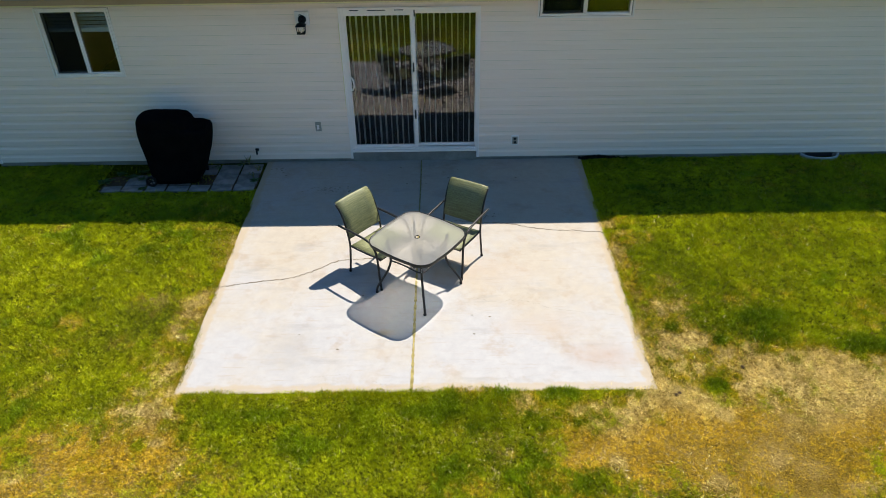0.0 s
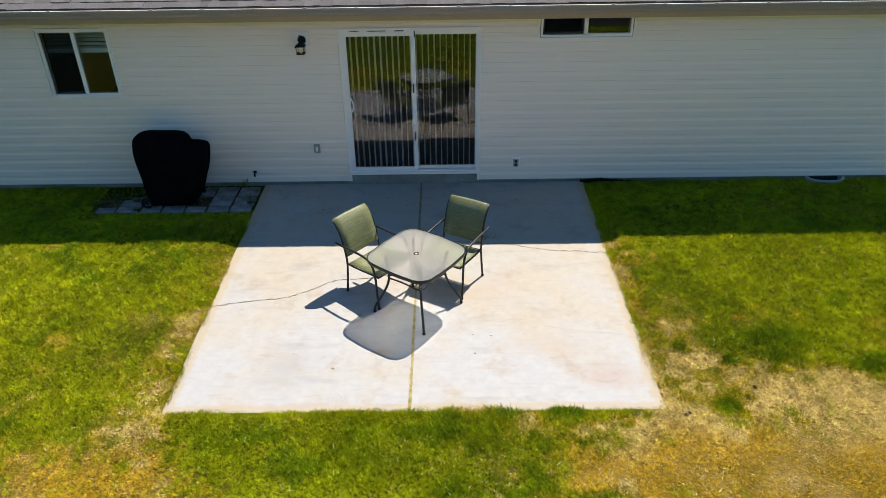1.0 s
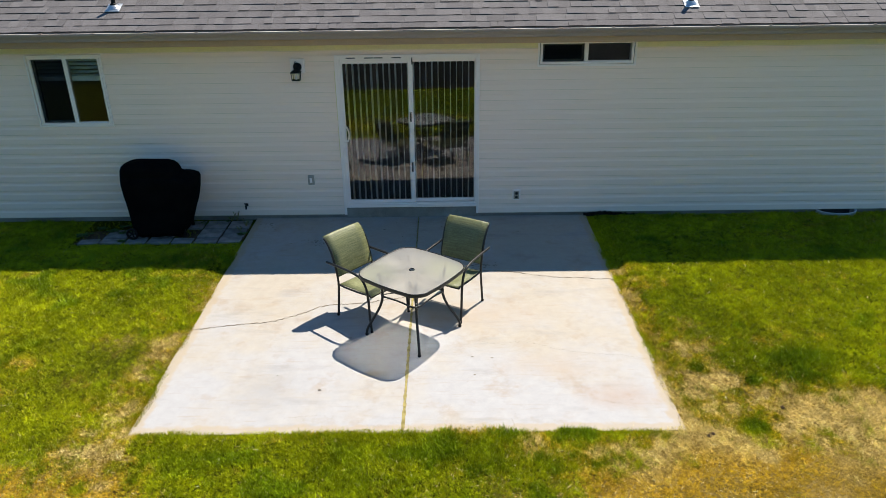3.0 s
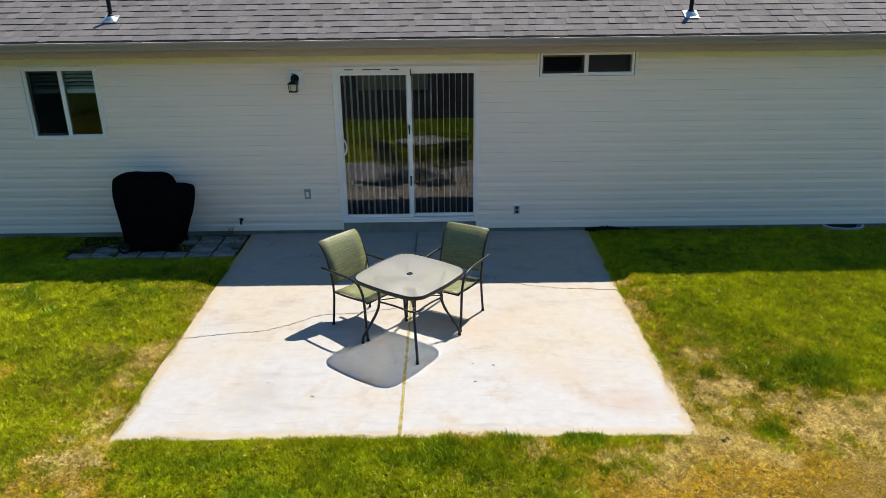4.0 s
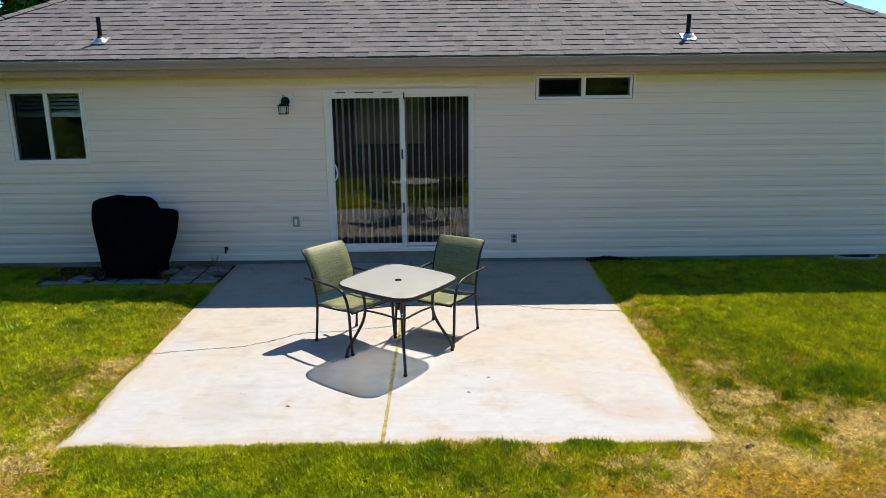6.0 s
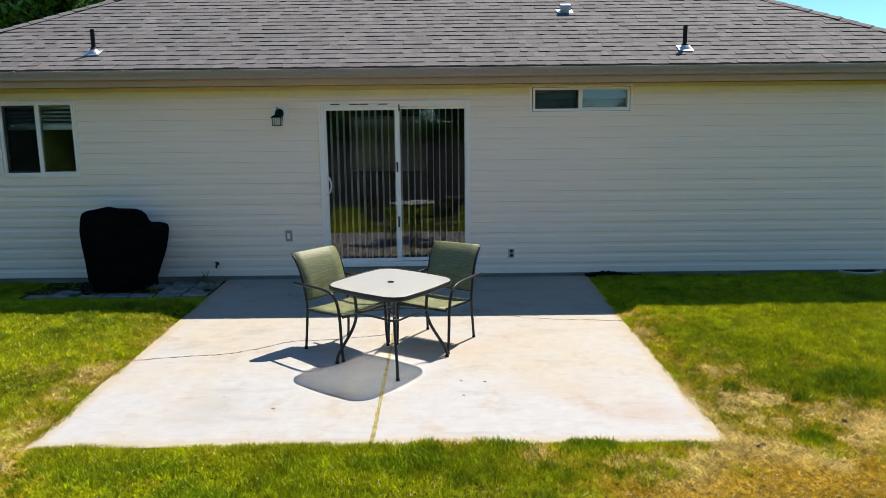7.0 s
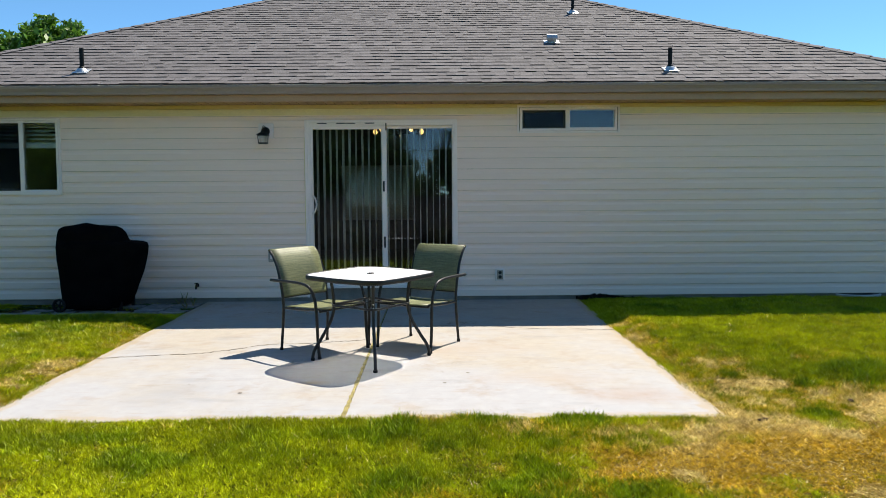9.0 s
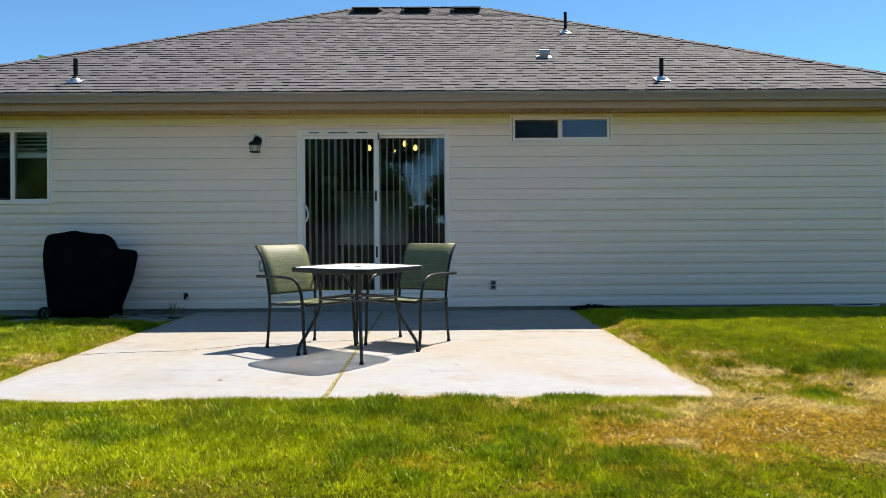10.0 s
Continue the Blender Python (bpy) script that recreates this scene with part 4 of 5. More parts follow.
def patio_door():
    d = thing("door_1", "white vinyl sliding patio door with two tall glass panels, closed", "sliding door", kind="structure")
    trim_round(d, -0.957, 0.957, 0.25, 2.368, 0.032, bottom=False, leg=0.133)
    y0, y1 = -0.024, 0.11
    bar("jamb", trim_vinyl, d, -0.925, -0.886, y0, y1, 0.25, 2.336)
    bar("jamb", trim_vinyl, d, 0.900, 0.925, y0, y1, 0.25, 2.336)
    bar("head", trim_vinyl, d, -0.886, 0.900, y0 + 0.004, y1, 2.296, 2.336)
    bar("sill", trim_vinyl, d, -0.925, 0.925, -0.060, y1, 0.25, 0.286)
    bar("sill_track", trim_vinyl, d, -0.886, 0.900, -0.034, 0.02, 0.286, 0.304)
    for x0, x1 in ((-0.80, -0.68), (-0.56, -0.44), (-0.43, -0.32), (-0.20, -0.08)):
        bar("head_slot", dark_slot, d, x0, x1, -0.0235, -0.016, 2.320, 2.332, 0.001, "dark slot in the door head")
    def panel(name, x0, x1, y, glass, z0=0.305, z1=2.295):
        p = new(name)
        p.parent = d
        g0, g1, h0, h1 = glass
        t = 0.034
        bar("stile", trim_vinyl, p, x0, g0, y, y + t, z0, z1)
        bar("stile", trim_vinyl, p, g1, x1, y, y + t, z0, z1)
        bar("rail", trim_vinyl, p, g0, g1, y + 0.002, y + t - 0.002, z0, h0)
        bar("rail", trim_vinyl, p, g0, g1, y + 0.002, y + t - 0.002, h1, z1)
        pane_of(g0 - 0.006, g1 + 0.006, y + 0.013, y + 0.019, h0 - 0.006, h1 + 0.006, p, "reflecting clear glass pane")
        return p
    for z0, z1 in ((0.98, 1.42), (1.50, 2.16)):
        bar("caulk", bounce_stain_yellow, d, -0.9665, -0.9575, -0.027, -0.010, z0, z1, 0.002, "yellowed caulk beside the door casing")
    sl = panel("sliding_panel", -0.886, 0.064, -0.012, (-0.858, 0.006, 0.352, 2.252))
    fx = panel("fixed_panel", 0.062, 0.900, 0.030, (0.070, 0.890, 0.352, 2.262))
    bar("latch", dark_slot, sl, 0.018, 0.040, -0.0165, -0.010, 1.47, 1.60, 0.002, "dark latch plate")
    bar("latch", dark_slot, sl, 0.024, 0.046, -0.0165, -0.010, 0.76, 0.90, 0.002, "dark latch plate")
    bar("bumper", dark_slot, d, 0.056, 0.072, -0.022, -0.012, 2.235, 2.325, 0.002, "dark bumper strip")
    bar("handle_plate", trim_vinyl, sl, -0.905, -0.868, -0.026, -0.012, 1.20, 1.42, 0.005)
    part("handle", a_tube([(-0.875, -0.014, 1.425), (-0.835, -0.05, 1.39), (-0.815, -0.06, 1.31), (-0.835, -0.05, 1.23), (-0.875, -0.014, 1.195)], 0.011, 8), trim_vinyl, sl, "white curved pull handle", smooth=True)


patio_door()


def slider_window(name, label, o, trim, meet, deep_left=True):
    """A two-light sliding window; one sash sits deeper."""
    x0, x1, z0, z1 = o
    w = thing(name, label, "window", kind="structure")
    trim_round(w, *trim, 0.024)
    f = 0.030
    bar("window_frame", trim_vinyl, w, x0, x0 + f, -0.022, 0.09, z0, z1)
    bar("window_frame", trim_vinyl, w, x1 - f, x1, -0.022, 0.09, z0, z1)
    bar("window_frame", trim_vinyl, w, x0 + f, x1 - f, -0.020, 0.09, z1 - f, z1)
    bar("window_frame", trim_vinyl, w, x0 + f, x1 - f, -0.026, 0.09, z0, z0 + f)
    bar("meeting_stile", trim_vinyl, w, meet - 0.026, meet + 0.026, -0.016, 0.05, z0 + f, z1 - f)
    s = 0.026
    a, b, c, e = x0 + f, meet - 0.026, z0 + f, z1 - f
    sash = new("sash")
    sash.parent = w
    for q in ((a, a + s, c, e), (b - s, b, c, e), (a + s, b - s, c, c + s), (a + s, b - s, e - s, e)):
        bar("sash_bar", plate_plastic, sash, q[0], q[1], 0.022, 0.05, q[2], q[3], 0.003)
    pane_of(a + s - 0.004, b - s + 0.004, 0.034, 0.040, c + s - 0.004, e - s + 0.004, w, "dark reflecting glass pane")
    part("insect_screen", a_box(a + 0.002, b - 0.002, 0.008, 0.0095, c + 0.002, e - 0.002), screen_mesh, w, "fine dark insect screen")
    pane_of(meet + 0.022, x1 - f + 0.004, 0.004, 0.010, z0 + f - 0.004, z1 - f + 0.004, w, "reflecting glass pane")
    bar("sash_bar", trim_vinyl, w, meet + 0.026, x1 - f, -0.010, 0.020, z0 + f, z0 + f + 0.012, 0.002)
    return w


slider_window("window_1", "white two-light sliding window with a half-raised blind behind it", WIN_A, (-5.018, -4.010, 1.456, 2.410), -4.505)
slider_window("window_2", "small high white two-light sliding window with dark panes", WIN_B, (1.716, 3.006, 2.190, 2.536), 2.352)


# ---- inside the house ----
def vertical_blind():
    b = thing("vertical_blind", "off-white vertical vane blind, vanes turned edge-on, behind the patio door", "blind")
    part("headrail", a_box(-0.925, 0.925, 0.112, 0.158, 2.30, 2.344, bevel=0.004), vane_vinyl, b)
    bm = bmesh.new()
    rings = [[(0.0415 * k / 3, 0.0025 * math.cos(k / 3 * 1.57), z) for k in (-3, -2, -1, 0, 1, 2, 3)] + [(0.0415 * k / 3, 0.0025 * math.cos(k / 3 * 1.57) + 0.0012, z) for k in (3, 2, 1, 0, -1, -2, -3)] for z in (0.30, 2.31)]
    tube(bm, [Vector((-0.0415, 0.0006, z)) for z in (0.30, 1.3, 2.31)], 0.0032, 6)
    first = part("vane", loft(bm, rings), vane_vinyl, b)
    rng = random.Random(3)
    for i in range(23):
        m = pose(-0.90 + i * 0.0818, 0.122, 0, 0, 0, 82 + rng.uniform(-4, 4))
        if i:
            shared("vane", first.data, b, m)
        else:
            first.matrix_local = m


vertical_blind()


def slat_blind(name, label, x0, x1, y, z0, z1, gap, tilt, width=0.05, mat=vane_vinyl):
    b = thing(name, label, "blind")
    part("headrail", a_box(x0, x1, y - 0.025, y + 0.026, z1, z1 + 0.05, bevel=0.003), mat, b)
    first = part("slat", a_box(x0, x1, -width / 2, width / 2, -0.0015, 0.0015, bevel=0.0006), mat, b)
    z, k = z1 - 0.018, 0
    while z > z0:
        m = pose(0, y, z, tilt, 0, 0)
        if k:
            shared("slat", first.data, b, m)
        else:
            first.matrix_local = m
        z, k = z - gap, k + 1
    part("bottom_rail", a_box(x0, x1, y - 0.025, y + 0.025, z0 - 0.03, z + gap - 0.012, bevel=0.003), mat, b)


slat_blind("window_blind", "pale horizontal slat blind, half raised in the window", -4.96, -4.06, 0.135, 2.08, 2.34, 0.05, 30)
slat_blind("window_blind", "pale horizontal slat blind lowered over the front window", -1.58, 0.13, 8.073, 0.98, 2.20, 0.0475, -65, mat=plate_plastic)


def chandelier():
    c = thing("chandelier", "brass ceiling lamp with five lit amber bulbs", "chandelier", at=pose(0.10, 2.1, 0.11))
    part("stem", disc_loft(0, 0, [(0.012, 2.33), (0.012, 2.495), (0.06, 2.497), (0.06, 2.509)], 12), frame_metal, c)
    part("hub", disc_loft(0, 0, [(0.01, 2.26), (0.05, 2.29), (0.05, 2.33), (0.015, 2.36)], 14), frame_metal, c, smooth=True)
    for k in range(5):
        a = 2 * math.pi * k / 5 + 0.3
        dx, dy = math.cos(a), math.sin(a)
        part("arm", a_tube([(0.04 * dx, 0.04 * dy, 2.31), (0.2 * dx, 0.2 * dy, 2.28), (0.36 * dx, 0.36 * dy, 2.36), (0.38 * dx, 0.38 * dy, 2.40)], 0.008, 6), frame_metal, c)
        part("bulb", disc_loft(0.38 * dx, 0.38 * dy, [(0.012, 2.385), (0.030, 2.36), (0.036, 2.33), (0.024, 2.30), (0.008, 2.292)], 10), bulb_glow, c, "glowing amber bulb", smooth=True)


chandelier()

# ---- table ----
SLAB_TILT = Matrix.Rotation(math.atan(0.024), 4, "X")


def rounded_square(side, radius, bulge, n=8):
    """Outline of a rounded square with slightly bowed sides."""
    h = side / 2 - radius
    out = []
    for c in range(4):
        ca = math.pi / 4 + c * math.pi / 2
        cx, cy = h * math.copysign(1, math.cos(ca)), h * math.copysign(1, math.sin(ca))
        for k in range(n + 1):
            a = c * math.pi / 2 + k / n * math.pi / 2
            out.append((cx + radius * math.cos(a), cy + radius * math.sin(a)))
        nxt = (c + 1) * math.pi / 2
        for k in (0.2, 0.4, 0.6, 0.8):
            along = h * (1 - 2 * k)
            off = side / 2 + bulge * math.sin(math.pi * k)
            if c == 0:
                out.append((along, off))
            elif c == 1:
                out.append((-off, along))
            elif c == 2:
                out.append((-along, -off))
            else:
                out.append((off, -along))
    return out


def patio_table():
    t = thing("patio_table", "square frosted glass patio table with curved dark metal legs", "table",
              at=Matrix.Translation((0.139, -3.085, slab_z(-3.085))) @ SLAB_TILT @ Matrix.Rotation(radians(53.5), 4, "Z"))
    H = 0.717
    out = rounded_square(0.835, 0.165, 0.014)
    n = len(out)
    bm = bmesh.new()
    hole = [(0.024 * math.cos(math.atan2(y, x)), 0.024 * math.sin(math.atan2(y, x))) for x, y in out]
    mid = [(0.5 * x, 0.5 * y) for x, y in out]
    def ring(pts, z):
        return [bm.verts.new((x, y, z)) for x, y in pts]
    top = [ring(hole, H), ring(mid, H), ring(out, H)]
    low = [ring(out, H - 0.006), ring(mid, H - 0.006), ring(hole, H - 0.006)]
    loop = top + low
    for a, b in zip(loop, loop[1:] + loop[:1]):
        for k in range(n):
            bm.faces.new((a[k], b[k], b[(k + 1) % n], a[(k + 1) % n]))
    bmesh.ops.recalc_face_normals(bm, faces=bm.faces)
    bm.faces.ensure_lookup_table()
    for f in bm.faces:
        f.material_index = 0 if f.normal.z > 0.5 else 1
    part("glass_top", bm, frosted, t, "frosted grey glass top with umbrella hole").data.materials.append(clear_glass)
    bm = bmesh.new()
    prof = ((0.997, 0.0005), (1.003, 0.005), (1.012, 0.0055), (1.021, 0.001), (1.024, -0.008), (1.024, -0.026), (1.019, -0.033), (1.008, -0.034), (1.002, -0.030), (1.000, -0.008))
    band = [[bm.verts.new((x * q, y * q, H + dz)) for x, y in out] for q, dz in prof]
    for a, b in zip(band, band[1:] + band[:1]):
        for k in range(n):
            bm.faces.new((a[k], a[(k + 1) % n], b[(k + 1) % n], b[k]))
    bmesh.ops.recalc_face_normals(bm, faces=bm.faces)
    part("rim", bm, frame_metal, t, "dark metal rim round the glass", smooth=True)
    part("hole_ring", tube(bmesh.new(), [Vector((0.027 * math.cos(a * math.pi / 10), 0.027 * math.sin(a * math.pi / 10), H + 0.001)) for a in range(20)], 0.0045, 6, closed=True), frame_metal, t, "dark plastic ring in the umbrella hole", smooth=True)
    legs = [(0.335, H - 0.012), (0.318, 0.60), (0.308, 0.50), (0.312, 0.41), (0.345, 0.31), (0.415, 0.185), (0.470, 0.095), (0.488, 0.04), (0.489, 0.0)]
    for k in range(4):
        a = math.pi / 4 + k * math.pi / 2
        part("leg", a_tube([(r * math.cos(a), r * math.sin(a), z) for r, z in legs], 0.0135, 10, 6), frame_metal, t, smooth=True)
        part("foot", disc_loft(0.489 * math.cos(a), 0.489 * math.sin(a), [(0.017, 0.0), (0.018, 0.012), (0.0165, 0.02)], 12), black_plastic, t)
        for z in (0.47, 0.50):
            part("bolt", disc_loft(0.322 * math.cos(a), 0.322 * math.sin(a), [(0.006, z), (0.006, z + 0.01)], 8), galvanised, t)
    z = 0.462
    r = rounded_square(0.49, 0.075, -0.012, 6)
    part("brace_ring", tube(bmesh.new(), [Vector((x, y, z)) for x, y in r], 0.0095, 8, closed=True), frame_metal, t, smooth=True)
    for a in (math.pi / 4, 3 * math.pi / 4):
        part("cross_bar", a_tube([(-0.30 * math.cos(a), -0.30 * math.sin(a), z), (0, 0, z + 0.012), (0.30 * math.cos(a), 0.30 * math.sin(a), z)], 0.006, 8), frame_metal, t, smooth=True)
    part("pole_ring", disc_loft(0, 0, [(0.030, z - 0.02), (0.030, z + 0.03), (0.024, z + 0.03), (0.024, z - 0.02)], 16), frame_metal, t)


patio_table()


# ---- chairs ----
def sheet(bm, rows, thick):
    """A thin cloth from rows of points, with a back side."""
    front = [[bm.verts.new(p) for p in r] for r in rows]
    back = []
    for i, r in enumerate(rows):
        line = []
        for k, p in enumerate(r):
            du = Vector(rows[min(i + 1, len(rows) - 1)][k]) - Vector(rows[max(i - 1, 0)][k])
            dv = Vector(r[min(k + 1, len(r) - 1)]) - Vector(r[max(k - 1, 0)])
            line.append(bm.verts.new(Vector(p) - du.cross(dv).normalized() * thick))
        back.append(line)
    R, C = len(rows), len(rows[0])
    for i in range(R - 1):
        for k in range(C - 1):
            bm.faces.new((front[i][k], front[i][k + 1], front[i + 1][k + 1], front[i + 1][k]))
            bm.faces.new((back[i][k], back[i + 1][k], back[i + 1][k + 1], back[i][k + 1]))
    for i in range(R - 1):
        for k in (0, C - 1):
            bm.faces.new((front[i][k], front[i + 1][k], back[i + 1][k], back[i][k]))
    for k in range(C - 1):
        for i in (0, R - 1):
            bm.faces.new((front[i][k], front[i][k + 1], back[i][k + 1], back[i][k]))
    bmesh.ops.recalc_face_normals(bm, faces=bm.faces)
    return bm


def patio_chair(label, at):
    c = thing("patio_chair", label, "chair", "chairs at the patio table", at=at)
    W = 0.25
    stile = [(-0.265, 0.0), (-0.250, 0.15), (-0.238, 0.31), (-0.236, 0.405), (-0.250, 0.52), (-0.280, 0.645), (-0.318, 0.755), (-0.368, 0.84), (-0.415, 0.888)]
    for s in (-1, 1):
        part("back_leg", a_tube([(s * (W + 0.012 * (1 - min(z / 0.42, 1))), y, z) for y, z in stile], 0.0125, 10), frame_metal, c, smooth=True)
        arm = [(0.275, 0.0), (0.258, 0.17), (0.248, 0.385), (0.222, 0.52), (0.165, 0.602), (0.06, 0.631), (-0.12, 0.636), (-0.30, 0.631), (-0.375, 0.631)]
        part("arm_leg", a_tube([(s * (W + 0.028), y, z) for y, z in arm], 0.0135, 10), frame_metal, c, smooth=True)
        part("seat_rail", a_tube([(s * W, -0.245, 0.39), (s * W, -0.1, 0.39), (s * W, 0.1, 0.405), (s * W, 0.235, 0.42), (s * W, 0.262, 0.41)], 0.011, 8), frame_metal, c, smooth=True)
        for y, w in ((-0.265, W + 0.012), (0.275, W + 0.028)):
            part("foot", disc_loft(s * w, y, [(0.0155, 0.0), (0.0165, 0.012), (0.0145, 0.022)], 10), black_plastic, c)
    for name, y, z in (("front_bar", 0.255, 0.403), ("rear_bar", -0.225, 0.38), ("back_bar", -0.252, 0.478)):
        part(name, a_tube([(-W, y, z), (0, y, z), (W, y, z)], 0.009, 8, 2), frame_metal, c, smooth=True)
    rows = []
    for i in range(15):
        u = i / 14
        y, z = 0.268 - 0.488 * u, 0.432 - 0.030 * u
        if u < 0.07:
            z -= 0.012
        rows.append([(x * (W - 0.002), y, z - 0.022 * (1 - x * x) * math.sin(math.pi * min(max(u, 0.08), 0.92))) for x in (-1, -0.6, -0.2, 0.2, 0.6, 1)])
    part("seat_sling", sheet(bmesh.new(), rows, 0.003), sling_fabric, c, "green woven mesh seat sling", smooth=True)
    line = smooth_path([(0, -0.243, 0.483), (0, -0.252, 0.54), (0, -0.280, 0.65), (0, -0.318, 0.76), (0, -0.366, 0.845), (0, -0.415, 0.894), (0, -0.440, 0.902), (0, -0.456, 0.886)], 4)
    n = len(line)
    rows = [[(x * (W - 0.002), p.y - 0.016 * (1 - x * x) * math.sin(math.pi * min(i / n, 0.7)) + 0.006, p.z) for x in (1, 0.6, 0.2, -0.2, -0.6, -1)] for i, p in enumerate(line)]
    part("back_sling", sheet(bmesh.new(), rows, 0.003), sling_fabric, c, "green woven mesh back sling", smooth=True)
    return c


def chair_at(x, y, dx, dy):
    return Matrix.Translation((x, y, slab_z(y))) @ SLAB_TILT @ Matrix.Rotation(math.atan2(dy, dx) - math.pi / 2, 4, "Z") @ Matrix.Scale(0.98, 4, (0, 0, 1))


patio_chair("dark metal patio chair, faded sunlit green sling, at the table", chair_at(-0.322, -2.725, 0.755, -0.656))
patio_chair("dark metal patio chair with dull green sling, facing the table", chair_at(0.53, -2.565, -0.50, -0.866))


# ---- covered grill ----
def covered_grill():
    g = thing("covered_grill", "barbecue grill on wheels under a black fabric cover", "grill")
    seg = 64
    levels = [(0.105, -3.755, -3.085, -0.69, -0.17), (0.165, -3.765, -3.058, -0.70, -0.16), (0.238, -3.772, -3.023, -0.69, -0.15), (0.422, -3.795, -2.958, -0.67, -0.14), (0.556, -3.812, -2.913, -0.66, -0.14), (0.671, -3.836, -2.883, -0.65, -0.14),
              (0.816, -3.846, -2.858, -0.64, -0.14), (0.861, -3.844, -2.873, -0.63, -0.15), (0.881, -3.844, -2.918, -0.62, -0.16), (0.888, -3.842, -3.078, -0.61, -0.17), (0.916, -3.838, -3.103, -0.61, -0.17),
              (0.986, -3.822, -3.120, -0.62, -0.19), (1.041, -3.803, -3.158, -0.60, -0.22), (1.068, -3.758, -3.208, -0.57, -0.27), (1.087, -3.648, -3.398, -0.51, -0.34), (1.110, -3.548, -3.518, -0.47, -0.40)]
    fine = []
    for a, b in zip(levels, levels[1:]):
        k = max(1, int((b[0] - a[0]) / 0.035))
        fine += [tuple(p + (q - p) * j / k for p, q in zip(a, b)) for j in range(k)]
    fine.append(levels[-1])
    rings = []
    for z, x0, x1, y0, y1 in fine:
        cx, cy, hx, hy = (x0 + x1) / 2, (y0 + y1) / 2, (x1 - x0) / 2, (y1 - y0) / 2
        ring = []
        for k in range(seg):
            a = 2 * math.pi * k / seg
            c, s = math.cos(a), math.sin(a)
            px, py = cx + hx * math.copysign(abs(c) ** 0.34, c), cy + hy * math.copysign(abs(s) ** 0.34, s)
            fold = 0.012 * noise.noise(Vector((px * 9, py * 9, z * 1.6))) + 0.006 * noise.noise(Vector((px * 22, py * 22, z * 7)))
            ring.append((px + fold * c, py + fold * s, z + 0.010 * noise.noise(Vector((px * 6, py * 6, 9)))))
        rings.append(ring)
    part("cover", loft(bmesh.new(), rings), cover_cloth, g, "black draped fabric cover", smooth=True)
    base = 0.075
    for x, y in ((-3.75, -0.685), (-3.75, -0.20)):
        w = new("wheel")
        w.parent = g
        rings = [(0.055, -0.016), (0.075, -0.018), (0.082, -0.008), (0.082, 0.008), (0.075, 0.018), (0.055, 0.016)]
        bm = bmesh.new()
        vs = [[bm.verts.new((x + r * math.cos(2 * math.pi * k / 20), y + o, base + 0.068 + r * math.sin(2 * math.pi * k / 20))) for k in range(20)] for r, o in rings]
        for a, b in zip(vs, vs[1:] + vs[:1]):
            for k in range(20):
                bm.faces.new((a[k], a[(k + 1) % 20], b[(k + 1) % 20], b[k]))
        bmesh.ops.recalc_face_normals(bm, faces=bm.faces)
        part("tyre", bm, black_plastic, w, smooth=True)
        for k in range(5):
            a = 2 * math.pi * k / 5
            part("spoke", a_tube([(x, y, base + 0.068), (x + 0.058 * math.cos(a), y, base + 0.068 + 0.058 * math.sin(a))], 0.008, 6, 1), black_plastic, w)
    for x, y in ((-3.08, -0.58), (-3.08, -0.22)):
        part("leg", a_box(x - 0.018, x + 0.018, y - 0.018, y + 0.018, 0.066, 0.2, bevel=0.003), black_plastic, g)


covered_grill()


# ---- fixtures on the wall ----
def wall_lantern():
    x, z = -1.44, 2.245
    w = thing("wall_lantern", "black metal porch lantern on a white mounting block", "wall lamp")
    part("mounting_block", a_box(x - 0.098, x + 0.098, -0.044, -0.003, z - 0.105, z + 0.085, bevel=0.016), trim_vinyl, w, "white vinyl mounting block")
    bm = bmesh.new()
    rings = [[(x + r * math.cos(2 * math.pi * k / 20), y, z - 0.018 + r * math.sin(2 * math.pi * k / 20)) for k in range(20)] for r, y in ((0.056, -0.043), (0.054, -0.056), (0.032, -0.070), (0.012, -0.076))]
    part("backplate", loft(bm, rings), black_plastic, w, smooth=True)
    part("arm", a_tube([(x, -0.06, z - 0.018), (x - 0.005, -0.10, z + 0.007), (x - 0.008, -0.135, z - 0.003), (x - 0.008, -0.145, z - 0.032)], 0.009, 8), black_plastic, w, smooth=True)
    part("loop", a_tube([(x - 0.028, -0.055, z + 0.015), (x - 0.03, -0.065, z + 0.045), (x - 0.01, -0.065, z + 0.05), (x, -0.06, z + 0.025)], 0.004, 6), black_plastic, w)
    cx, cy, zt = x - 0.008, -0.145, z - 0.040
    def square(h, z, d=0):
        return [(cx + sx * h, cy + sy * h, z) for sx, sy in ((-1, -1), (1, -1), (1, 1), (-1, 1))]
    part("cap", loft(bmesh.new(), [square(0.066, zt - 0.034), square(0.066, zt - 0.029), square(0.028, zt), square(0.010, zt + 0.010)]), black_plastic, w)
    for sx in (-1, 1):
        for sy in (-1, 1):
            part("post", a_tube([(cx + sx * 0.053, cy + sy * 0.053, zt - 0.034), (cx + sx * 0.046, cy + sy * 0.046, zt - 0.130)], 0.0048, 6, 1), black_plastic, w)
    part("base", loft(bmesh.new(), [square(0.053, zt - 0.136), square(0.053, zt - 0.127)]), black_plastic, w)
    p = part("lantern_glass", loft(bmesh.new(), [square(0.044, zt - 0.127), square(0.050, zt - 0.035)], caps=False), thin_glass, w, "clear lantern glass")
    p.visible_shadow = False
    part("candle", disc_loft(cx, cy, [(0.011, zt - 0.127), (0.011, zt - 0.085), (0.014, zt - 0.07), (0.005, zt - 0.048)], 10), trim_vinyl, w, smooth=True)


